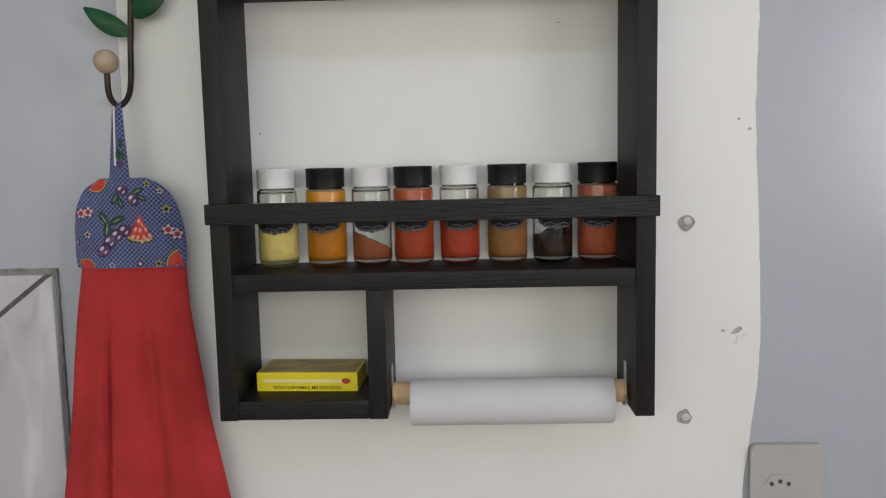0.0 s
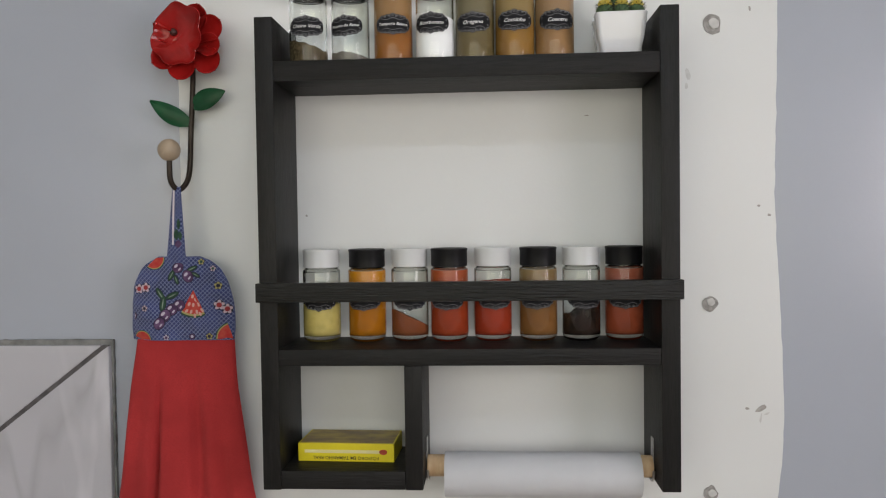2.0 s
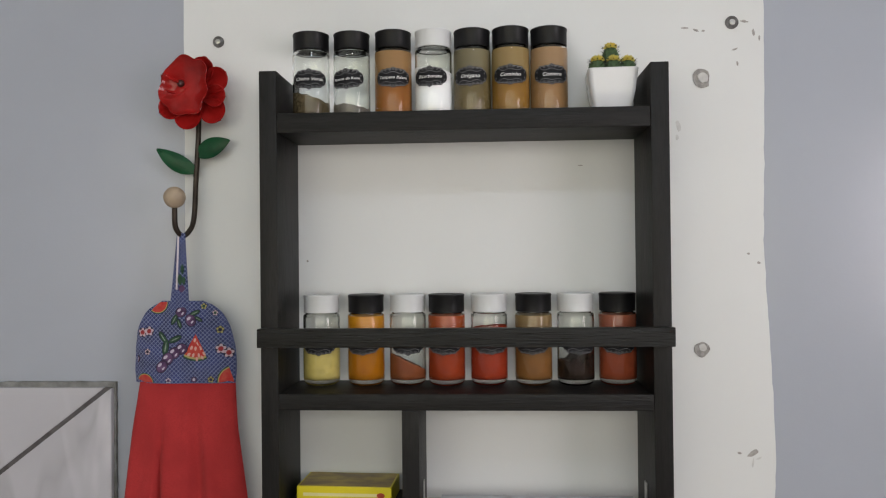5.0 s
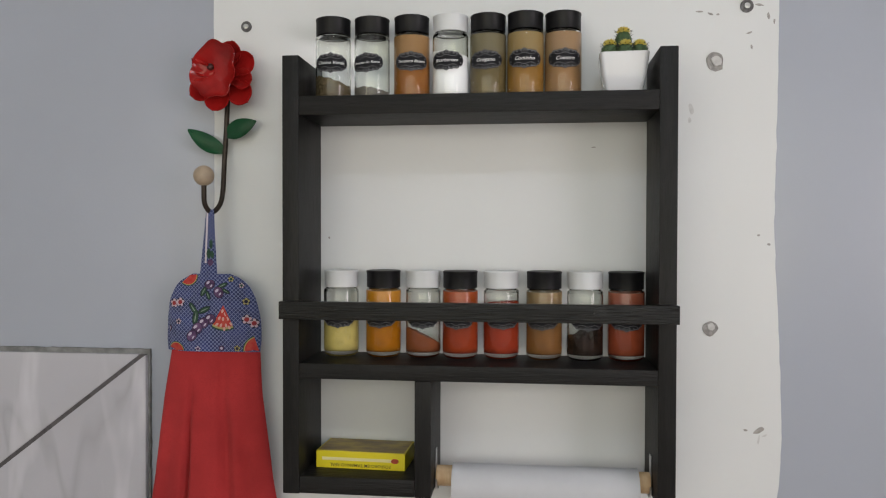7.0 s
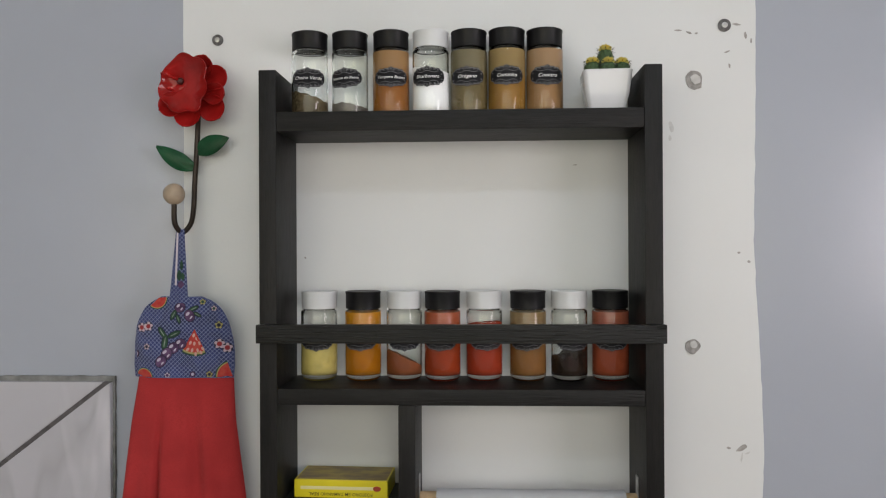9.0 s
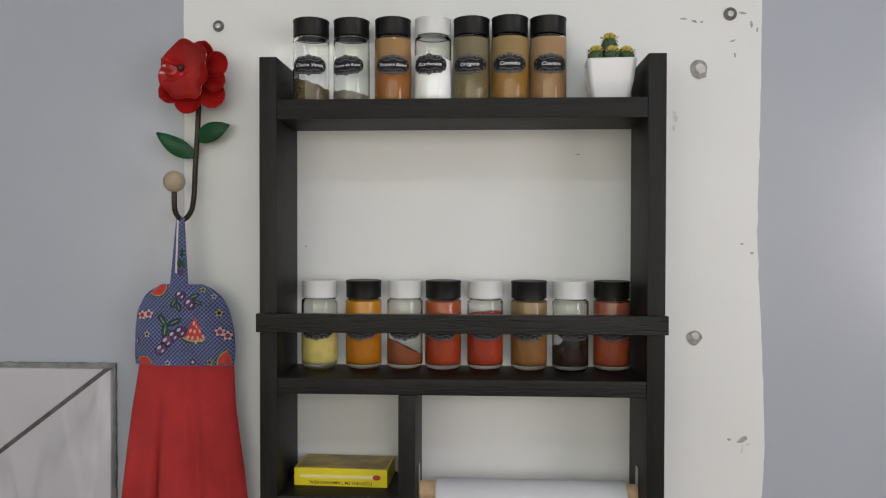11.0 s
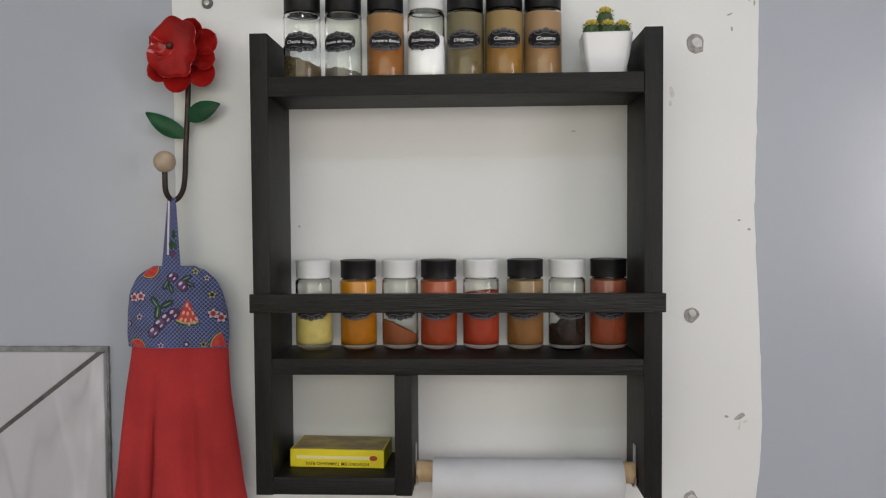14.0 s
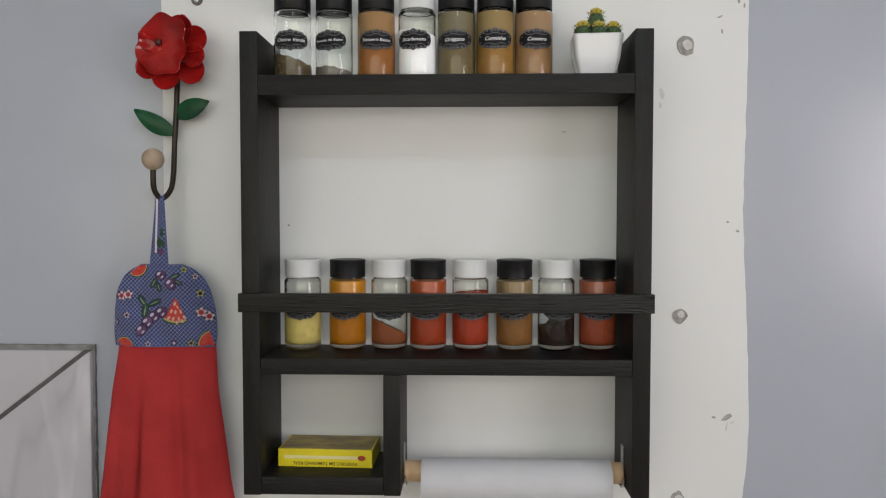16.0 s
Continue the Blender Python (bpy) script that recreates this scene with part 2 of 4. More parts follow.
BULB.node_tree.nodes["Principled BSDF"].inputs["Emission Color"].default_value = (0.83, 0.97, 1.15, 1)
BULB.node_tree.nodes["Principled BSDF"].inputs["Emission Strength"].default_value = LAMP_POWER


# Mesh helpers
def finish(bm, mat, smooth=None):
    """A mesh from bm; smooth: degrees under which edges are shaded smooth."""
    bmesh.ops.recalc_face_normals(bm, faces=bm.faces)
    me = bpy.data.meshes.new("mesh")
    bm.to_mesh(me)
    bm.free()
    for m in mat if isinstance(mat, (list, tuple)) else [mat]:
        me.materials.append(m)
    if smooth is not None:
        for f in me.polygons:
            f.use_smooth = True
        me.set_sharp_from_angle(angle=radians(smooth))
    return me


def part(name, bm, mat, parent, label="", smooth=None, at=None):
    ob = new(name, finish(bm, mat, smooth) if isinstance(bm, bmesh.types.BMesh) else bm)
    ob.parent = parent
    if at is not None:
        ob.matrix_basis = at
    return tagged(ob, label)


def thing(name, label, category, at=(0, 0, 0), rot=(0, 0, 0), group="", kind=""):
    ob = new(name)
    ob.empty_display_size = 0.02
    ob.matrix_basis = pose(*at, *rot)
    return tagged(ob, label, category, group, kind)


def box_bm(x0, x1, y0, y1, z0, z1, bevel=0.0, segments=2):
    bm = bmesh.new()
    bmesh.ops.create_cube(bm, size=1, matrix=Matrix.Translation(((x0 + x1) / 2, (y0 + y1) / 2, (z0 + z1) / 2))
                          @ Matrix.Diagonal((x1 - x0, y1 - y0, z1 - z0, 1)))
    if bevel:
        bmesh.ops.bevel(bm, geom=list(bm.edges), offset=bevel, segments=segments, affect="EDGES", profile=0.6)
    return bm


def lathe_bm(profile, steps=40, closed=False):
    """Turns (radius, height) pairs round the z axis."""
    bm = bmesh.new()
    rings = []
    for r, z in profile:
        if r < 1e-6:
            rings.append([bm.verts.new((0, 0, z))])
        else:
            rings.append([bm.verts.new((r * math.cos(a), r * math.sin(a), z)) for a in (2 * math.pi * i / steps for i in range(steps))])
    pairs = list(zip(rings, rings[1:])) + ([(rings[-1], rings[0])] if closed else [])
    for a, b in pairs:
        for i in range(steps):
            j = (i + 1) % steps
            q = [a[i % len(a)], a[j % len(a)], b[j % len(b)], b[i % len(b)]]
            q = list(dict.fromkeys(q))
            if len(q) > 2:
                bm.faces.new(q)
    return bm


def prism_bm(outline, y0, y1, bevel=0.0):
    """An outline in x and z, given depth from y0 (front) to y1."""
    bm = bmesh.new()
    front = [bm.verts.new((x, y0, z)) for x, z in outline]
    back = [bm.verts.new((x, y1, z)) for x, z in outline]
    f = bm.faces.new(front)
    bm.faces.new(list(reversed(back)))
    n = len(outline)
    for i in range(n):
        bm.faces.new((front[i], back[i], back[(i + 1) % n], front[(i + 1) % n]))
    if bevel:
        bmesh.ops.bevel(bm, geom=list(f.edges), offset=bevel, segments=2, affect="EDGES")
    return bm


def tube_bm(points, radius, steps=12, samples=8):
    """A round wire through the points (Catmull-Rom)."""
    pts = [Vector(p) for p in points]
    pts = [2 * pts[0] - pts[1]] + pts + [2 * pts[-1] - pts[-2]]
    line = []
    for i in range(1, len(pts) - 2):
        p0, p1, p2, p3 = pts[i - 1:i + 3]
        for k in range(samples):
            u = k / samples
            line.append(0.5 * (2 * p1 + (p2 - p0) * u + (2 * p0 - 5 * p1 + 4 * p2 - p3) * u * u + (3 * p1 - p0 - 3 * p2 + p3) * u ** 3))
    line.append(pts[-2])
    bm = bmesh.new()
    rings, side = [], None
    for i, p in enumerate(line):
        d = (line[min(i + 1, len(line) - 1)] - line[max(i - 1, 0)]).normalized()
        if side is None:
            side = d.orthogonal().normalized()
        side = (side - d * side.dot(d)).normalized()
        up = d.cross(side)
        rings.append([bm.verts.new(p + radius * (side * math.cos(a) + up * math.sin(a))) for a in (2 * math.pi * k / steps for k in range(steps))])
    for a, b in zip(rings, rings[1:]):
        for i in range(steps):
            bm.faces.new((a[i], a[(i + 1) % steps], b[(i + 1) % steps], b[i]))
    bm.faces.new(rings[0])
    bm.faces.new(rings[-1])
    return bm


def sheet_bm(rows, thickness):
    """A cloth or metal sheet through a grid of points, with thickness."""
    bm = bmesh.new()
    grid = [[bm.verts.new(p) for p in row] for row in rows]
    for a, b in zip(grid, grid[1:]):
        for i in range(len(a) - 1):
            bm.faces.new((a[i], a[i + 1], b[i + 1], b[i]))
    bmesh.ops.recalc_face_normals(bm, faces=bm.faces)
    bmesh.ops.solidify(bm, geom=list(bm.faces), thickness=thickness)
    return bm


def lerp_table(table, x):
    return float(np.interp(x, [a for a, _ in table], [b for _, b in table]))


def text_mesh(words, size, shear=0.32):
    """Flat lettering as a list of triangles and quads, centred, from the built-in font."""
    cu = bpy.data.curves.new("lettering", "FONT")
    cu.body, cu.size, cu.shear, cu.align_x, cu.align_y = words, size, shear, "CENTER", "CENTER"
    cu.resolution_u, cu.offset = 2, size * 0.004
    ob = bpy.data.objects.new("lettering", cu)
    scene.collection.objects.link(ob)
    me = bpy.data.meshes.new_from_object(ob.evaluated_get(bpy.context.evaluated_depsgraph_get()))
    verts = [v.co.copy() for v in me.vertices]
    faces = [tuple(p.vertices) for p in me.polygons]
    bpy.data.objects.remove(ob)
    bpy.data.curves.remove(cu)
    bpy.data.meshes.remove(me)
    return verts, faces


# The room: the wall behind the rack faces -y
ROOM_X, ROOM_E, ROOM_Y, ROOM_Z = 1.55, 1.25, -2.15, 2.75


def plain_wall(name, bounds, mat, label):
    ob = new(name, finish(box_bm(*bounds), mat))
    return tagged(ob, label, name.split("_")[0], kind="structure")


north = plain_wall("wall_north", (-ROOM_X, ROOM_E, 0, 0.15, 0, ROOM_Z), BLUE_PAINT, "smooth plastered wall painted satin blue-grey")
plain_wall("wall_west", (-ROOM_X - 0.15, -ROOM_X, ROOM_Y - 0.15, 0.15, 0, ROOM_Z), CEILING_PAINT, "plain white painted side wall")
plain_wall("floor", (-ROOM_X - 0.15, ROOM_E + 0.15, ROOM_Y - 0.15, 0.15, -0.12, 0), FLOOR_TILE, "beige ceramic kitchen floor")
plain_wall("ceiling", (-ROOM_X - 0.15, ROOM_E + 0.15, ROOM_Y - 0.15, 0.15, ROOM_Z, ROOM_Z + 0.12), CEILING_PAINT, "plain white painted ceiling")

# The east and south walls with their window openings, the south one added for fill; each window is built in its own
# plane and turned into place


def window_wall(name, length, opening, at, label):
    u0, u1, z0, z1 = opening
    bm = bmesh.new()
    for a, b, c, d in ((0, u0, 0, ROOM_Z), (u1, length, 0, ROOM_Z), (u0, u1, 0, z0), (u0, u1, z1, ROOM_Z)):
        bmesh.ops.create_cube(bm, size=1, matrix=Matrix.Translation(((a + b) / 2, 0.075, (c + d) / 2)) @ Matrix.Diagonal((b - a, 0.15, d - c, 1)))
    ob = new(name, finish(bm, CEILING_PAINT))
    ob.matrix_basis = at
    return tagged(ob, label, "wall", kind="structure")


def window(name, opening, at, power, colour):
    u0, u1, z0, z1 = opening
    win = thing(name, "white aluminium window with two clear panes", "window", kind="structure")
    win.matrix_basis = at
    mid = (u0 + u1) / 2
    for a, b in ((z0, z0 + 0.05), (z1 - 0.05, z1)):
        part("window_frame", box_bm(u0, u1, 0.055, 0.105, a, b, 0.004), ALUMINIUM, win)
    for a in (u0, mid - 0.025, u1 - 0.05):
        part("window_frame", box_bm(a, a + 0.05, 0.056, 0.104, z0 + 0.05, z1 - 0.05, 0.004), ALUMINIUM, win)
    for a, b in ((u0 + 0.05, mid - 0.025), (mid + 0.025, u1 - 0.05)):
        pane = part("pane", box_bm(a, b, 0.078, 0.082, z0 + 0.05, z1 - 0.05), PANE_GLASS, win)
        pane.visible_shadow = False
    light = bpy.data.lights.new(name + "_area_light", "AREA")
    light.shape, light.size, light.size_y, light.energy, light.color = "RECTANGLE", u1 - u0 - 0.08, z1 - z0 - 0.08, power, colour
    m = at @ Matrix.Translation((mid, 0.02, (z0 + z1) / 2)) @ Matrix.Rotation(radians(-90), 4, "X")
    new(name + "_area_light", light).matrix_world = m


EAST = pose(ROOM_E, 0.15, 0, 0, 0, -90)
EAST_OPENING = (0.95, 1.75, 1.25, 1.90)
window_wall("wall_east", 0.30 - ROOM_Y, EAST_OPENING, EAST, "white painted side wall with a window opening")
window("window_1", EAST_OPENING, EAST, WINDOW_POWER, (1.0, 0.905, 0.955))
# Added fill light behind the camera, built as a wide window; brightens the niches
SOUTH = pose(ROOM_E, ROOM_Y, 0, 0, 0, 180)
SOUTH_OPENING = (0.10, 2.70, 1.22, 2.10)
window_wall("wall_south", ROOM_E + ROOM_X, SOUTH_OPENING, SOUTH, "unseen white wall with a wide opening added for fill light")
window("fill_window", SOUTH_OPENING, SOUTH, SOUTH_FILL_POWER, (1.0, 0.965, 0.80))

# Ceiling lamp: a bare bulb in its holder
lamp = thing("ceiling_lamp", "bare lit bulb in a white ceiling holder", "lamp", tuple(LAMP))
part("holder", lathe_bm([(0, 0.13), (0.045, 0.13), (0.045, 0.118), (0.026, 0.105), (0.022, 0.05), (0, 0.05)], 28), WHITE_PLASTIC, lamp, "white lamp holder", 40)
part("bulb", lathe_bm([(0, -0.05), (0.02, -0.046), (0.038, -0.03), (0.046, -0.004), (0.042, 0.018), (0.028, 0.038), (0.016, 0.052), (0, 0.055)], 28), BULB, lamp, "lit frosted bulb", 60)

# White painted band behind the rack, a thick coat with a hand-cut edge
RIGHT_EDGE = [(0.5, 0.3460), (1.0, 0.3460), (1.094, 0.3490), (1.133, 0.3540), (1.163, 0.3570), (1.20, 0.3620), (1.253, 0.3650), (1.32, 0.3630), (1.396, 0.3600),
              (1.467, 0.3560), (1.514, 0.3540), (1.571, 0.3550), (1.702, 0.3570), (1.795, 0.3575), (1.9, 0.3580), (2.75, 0.3590)]
zs = [0.02 + i * 0.01 for i in range(273)]
edge_r = [(lerp_table(RIGHT_EDGE, z) + 0.0012 * noise.noise((z * 55, 0, 0)) + 0.0006 * noise.noise((z * 190, 3, 0)), z) for z in zs]
edge_l = [(-0.346 + 0.0008 * noise.noise((z * 30, 7, 0)), z) for z in reversed(zs)]
band = part("white_paint_band", prism_bm(edge_r + edge_l, -0.0012, 0.001), WHITE_PAINT, north, "thick white paint coat with a hand-cut wavy edge")
BAND = -0.0012


# Screw holes, anchors and chips in the band
def ragged(radius, seed, steps=16, rough=0.25, sx=1.0, sz=1.0):
    return [(sx * radius * (1 + rough * noise.noise((math.cos(a) * 1.3 + seed, math.sin(a) * 1.3, seed * 2.7))) * math.cos(a),
             sz * radius * (1 + rough * noise.noise((math.cos(a) * 1.3 + seed, math.sin(a) * 1.3, seed * 2.7))) * math.sin(a))
            for a in (2 * math.pi * i / steps for i in range(steps))]


def wall_anchor(x, z, radius, seed, lean):
    th = thing("wall_anchor", "filled grey plastic wall anchor set in white plaster", "wall anchor", (x, BAND, z), group="wall anchors")
    part("ring", prism_bm(ragged(radius, seed, rough=0.3, sz=1.1), -0.0010, 0.0004), ANCHOR_GREY, th, "broken grey plaster ring")
    part("plug", prism_bm([(px + radius * 0.12, pz + radius * lean) for px, pz in ragged(radius * 0.58, seed + 5, rough=0.35)], -0.0022, -0.0008, 0.0006), FILLER, th, "pale filler")


wall_anchor(0.284, 1.713, 0.0103, 1.3, 0.1)
wall_anchor(0.280, 1.391, 0.0082, 4.1, 0.25)
wall_anchor(0.281, 1.168, 0.0080, 7.7, 0.1)


def wall_screw(x, z, radius):
    th = thing("wall_screw", "dark screw in a plastic plug in the wall", "screw", (x, BAND, z), group="wall screws")
    part("washer", lathe_bm([(0, 0), (radius, 0), (radius, 0.0012), (radius * 0.7, 0.0022), (0, 0.0022)], 24), RING_GREY, th, "dull grey ring", 40, pose(0, 0, 0, 90))
    part("head", lathe_bm([(0, 0.002), (radius * 0.48, 0.002), (radius * 0.42, 0.0036), (0, 0.0042)], 20), STEEL, th, "worn steel head", 50, pose(0, 0, 0, 90))


wall_screw(-0.302, 1.772, 0.0070)
wall_screw(0.320, 1.779, 0.0078)
for i, (x, z, sx, sz, turn) in enumerate(((0.339, 1.268, 0.0075, 0.0026, 30), (0.3225, 1.268, 0.0022, 0.0014, 0), (0.265, 1.774, 0.0042, 0.0011, 0),
                                          (0.278, 1.771, 0.0036, 0.0012, -20), (0.2865, 1.770, 0.0020, 0.0010, 0), (0.323, 1.747, 0.0032, 0.0010, 20),
                                          (0.326, 1.730, 0.0012, 0.0028, 10), (0.345, 1.767, 0.0016, 0.0042, 15), (0.335, 1.780, 0.0050, 0.0014, -12),
                                          (0.336, 1.504, 0.0022, 0.0013, 0), (0.348, 1.493, 0.0020, 0.0013, 0), (0.140, 1.612, 0.0030, 0.0006, 0),
                                          (-0.193, 1.500, 0.0012, 0.0012, 0), (0.352, 1.760, 0.0012, 0.003, 0))):
    part("paint_chip", prism_bm(ragged(1.0, i * 3.1, 14, 0.5, sx, sz), -0.0003, 0.0004), CHIP_GREY if i != 3 else ANCHOR_GREY, band, at=pose(x, BAND, z, 0, -turn, 0))

SMUDGE = material("grey_smudge", (0.62, 0.62, 0.61), rough=0.5, vary=0.15, vary_scale=120)
for x, z, sx, sz, turn in ((0.2560, 1.6580, 0.0022, 0.0085, 12), (0.2545, 1.6440, 0.0016, 0.0040, 0), (0.3380, 1.2560, 0.0012, 0.0060, -10), (0.3450, 1.2620, 0.0030, 0.0012, 20)):
    part("paint_smudge", prism_bm(ragged(1.0, x * 50, 14, 0.5, sx, sz), -0.0002, 0.0004), SMUDGE, band, at=pose(x, BAND, z, 0, -turn, 0))


# Spice rack
RW, RT, RY = 0.2035, 0.0197, -0.098   # half the inner width, board thickness, front
Z_BOTTOM, Z_TOP = 1.202, 1.711
rack = thing("spice_rack", "black-stained wooden wall rack with two shelves and a front rail", "spice rack", (0, 0, 1.2))
up = Matrix.Translation((0, 0, -1.2))


def board(name, bounds, mat, label="", bevel=0.0012):
    bm = box_bm(*bounds, bevel)
    bmesh.ops.transform(bm, matrix=up, verts=bm.verts)
    return part(name, bm, mat, rack, label, 50)


for s in (-1, 1):
    board("side_panel", (min(s * RW, s * (RW + RT)), max(s * RW, s * (RW + RT)), RY, BAND - 0.0003, Z_BOTTOM, Z_TOP), STAIN)
board("shelf", (-RW, RW, RY + 0.001, BAND - 0.0003, 1.642, 1.664), STAIN_ACROSS)
board("shelf", (-RW, RW, RY + 0.001, BAND - 0.0003, 1.3365, 1.3545), STAIN_ACROSS)
board("bottom_board", (-RW, -0.0682, RY + 0.001, BAND - 0.0003, 1.2025, 1.2225), STAIN_ACROSS)
board("divider", (-0.068, -0.049, RY + 0.0005, BAND - 0.0003, 1.2022, 1.3363), STAIN)
board("rail", (-0.2245, 0.2245, RY - 0.0105, RY - 0.0002, 1.4065, 1.4270), STAIN_RAIL, "narrow black rail nailed across the front", 0.001)
for x in (-0.0488, 0.2033):
    s = 1 if x < 0 else -1
    bm = box_bm(min(x, x + s * 0.0012), max(x, x + s * 0.0012), -0.058, -0.046, 1.2, 1.248, 0.0004)
    bmesh.ops.transform(bm, matrix=up, verts=bm.verts)
    part("roll_clip", bm, STEEL, rack, "small zinc-plated clip")
    bm = tube_bm([(x + s * 0.002, -0.052 + 0.0150 * math.sin(a), 1.2155 - 0.0150 * math.cos(a)) for a in (-1.5, -1.0, -0.5, 0, 0.5, 1.0, 1.5)], 0.0016, 8, 4)
    bmesh.ops.transform(bm, matrix=up, verts=bm.verts)
    part("roll_clip", bm, STEEL, rack, "small zinc-plated clip", 60)

# Spice jars
JAR_R, JAR_H = 0.02125, 0.1055
LABEL_TOP = [(0, 0.0128), (0.0018, 0.0118), (0.004, 0.0106), (0.0065, 0.0110), (0.0095, 0.0100), (0.013, 0.0102), (0.0150, 0.0092),
             (0.0156, 0.0074), (0.0178, 0.0072), (0.0198, 0.0052), (0.0208, 0.0022), (0.0212, 0.0004)]


def glass_body():
    R, r = JAR_R, JAR_R - 0.0018
    return lathe_bm([(0, 0.0002), (R - 0.0085, 0.0001), (R - 0.0072, 0), (R - 0.0042, 0.0009), (R - 0.0018, 0.0028), (R - 0.0005, 0.0054), (R, 0.0085), (R, 0.0802), (R - 0.0004, 0.0818),
                     (R - 0.0014, 0.0828), (R - 0.003, 0.0833), (R - 0.003, 0.097), (R - 0.0045, 0.097), (R - 0.0045, 0.0834), (r - 0.0016, 0.0815),
                     (r - 0.0004, 0.0795), (r, 0.0770), (r, 0.0142), (r - 0.0006, 0.0112), (r - 0.0022, 0.0088), (r - 0.006, 0.0074), (0, 0.0070)], 48)


def lid_bm():
    R = JAR_R - 0.0002
    prof = [(0, JAR_H - 0.0006), (R - 0.003, JAR_H - 0.0006), (R - 0.0014, JAR_H), (R - 0.0002, JAR_H - 0.0006), (R, JAR_H - 0.002), (R - 0.0006, JAR_H - 0.0035), (R - 0.0006, 0.0850),
            (R - 0.0016, 0.0846), (R - 0.0023, 0.0850), (R - 0.0023, 0.099), (0, 0.099)]
    return lathe_bm(prof, 48)


def contents_bm(level, slope=0.0, turn=0.0, lump=0.0, seed=0.0):
    """Filling of a jar: a round plug whose top is level, sloping or heaped."""
    r, steps = JAR_R - 0.0015, 40
    prof = [(r - 0.0062, 0.0069), (r - 0.0022, 0.0083), (r - 0.0006, 0.0108), (r, 0.0138)]
    bm = bmesh.new()
    rings = [[bm.verts.new((q * math.cos(a), q * math.sin(a), z)) for a in (2 * math.pi * i / steps for i in range(steps))] for q, z in prof]

    def top(x, y):
        d = (x * math.cos(turn) + y * math.sin(turn)) / r
        z = level - slope * d + lump * (noise.noise((x * 130 + seed, y * 130, seed)) + 0.6 * noise.noise((x * 420 + seed, y * 420, seed)))
        return min(max(z, 0.0145), 0.0805)

    for q in (r, r * 0.8, r * 0.55, r * 0.25):
        rings.append([bm.verts.new((q * math.cos(a), q * math.sin(a), top(q * math.cos(a), q * math.sin(a)))) for a in (2 * math.pi * i / steps for i in range(steps))])
    for a, b in zip(rings, rings[1:]):
        for i in range(steps):
            bm.faces.new((a[i], a[(i + 1) % steps], b[(i + 1) % steps], b[i]))
    bm.faces.new(rings[0])
    bm.faces.new(rings[-1])
    return bm


def wrap(x, z, lift, tilt=0.0):
    """A point of the label, bent round the front of the jar."""
    x, z = x * math.cos(tilt) - z * math.sin(tilt), x * math.sin(tilt) + z * math.cos(tilt)
    a = x / JAR_R
    return ((JAR_R + lift) * math.sin(a), -(JAR_R + lift) * math.cos(a), 0.048 + z)


def half_height(x):
    return lerp_table(LABEL_TOP, abs(x))


def label_base(tilt):
    bm = bmesh.new()
    xs = [-0.0211 + 0.0422 * i / 82 for i in range(83)]
    cols = []
    for lift in (0.00035, 0.00002):
        cols.append([[bm.verts.new(wrap(x, s * half_height(x), lift, tilt)) for x in xs] for s in (1, -1)])
    (ft, fb), (bt, bb) = cols
    for i in range(82):
        bm.faces.new((ft[i], ft[i + 1], fb[i + 1], fb[i]))
        bm.faces.new((bt[i], bb[i], bb[i + 1], bt[i + 1]))
        bm.faces.new((ft[i], bt[i], bt[i + 1], ft[i + 1]))
        bm.faces.new((fb[i], fb[i + 1], bb[i + 1], bb[i]))
    bm.faces.new((ft[0], fb[0], bb[0], bt[0]))
    bm.faces.new((ft[-1], bt[-1], bb[-1], fb[-1]))
    return bm


def ribbon(bm, pts, width, lift, tilt):
    left, right = [], []
    for i, (x, z) in enumerate(pts):
        ax, az = pts[max(i - 1, 0)]
        bx, bz = pts[min(i + 1, len(pts) - 1)]
        d = math.hypot(bx - ax, bz - az) or 1
        nx, nz = -(bz - az) / d * width / 2, (bx - ax) / d * width / 2
        left.append(bm.verts.new(wrap(x + nx, z + nz, lift, tilt)))
        right.append(bm.verts.new(wrap(x - nx, z - nz, lift, tilt)))
    for i in range(len(pts) - 1):
        bm.faces.new((left[i], right[i], right[i + 1], left[i + 1]))


def label_ornament(tilt):
    """The pale inner border line and the scrolls above and below the name."""
    bm = bmesh.new()
    xs = [-0.0192 + 0.0384 * i / 64 for i in range(65)]
    for s in (1, -1):
        ribbon(bm, [(x, s * max(half_height(x) - 0.0010, 0.0004)) for x in xs], 0.00045, 0.0006, tilt)
        ribbon(bm, [(x, s * (0.0058 + 0.0010 * math.cos(x * 420))) for x in xs[10:55]], 0.0004, 0.0006, tilt)
        for side in (1, -1):
            for cx, cz, q in ((0.0035, 0.0084, 0.0014), (0.0085, 0.0080, 0.0012), (0.0128, 0.0076, 0.0010), (0.0172, 0.0030, 0.0010)):
                ribbon(bm, [(side * (cx + q * (1 - 0.06 * k) * math.cos(k * 0.5)), s * (cz + q * (1 - 0.06 * k) * math.sin(k * 0.5))) for k in range(13)], 0.0004, 0.0006, tilt)
        ribbon(bm, [(-0.001, s * 0.0086), (0, s * 0.0106), (0.001, s * 0.0086)], 0.0006, 0.0006, tilt)
    return bm


def label_words(words, size, tilt):
    verts, faces = text_mesh(words, size)
    bm = bmesh.new()
    vs = [bm.verts.new(wrap(v.x, v.y, 0.0008, tilt)) for v in verts]
    for f in faces:
        if len(set(f)) > 2:
            try:
                bm.faces.new([vs[i] for i in f])
            except ValueError:
                pass
    return bm


GLASS_MESH = finish(glass_body(), GLASS, 50)
LID_BLACK = finish(lid_bm(), BLACK_PLASTIC, 40)
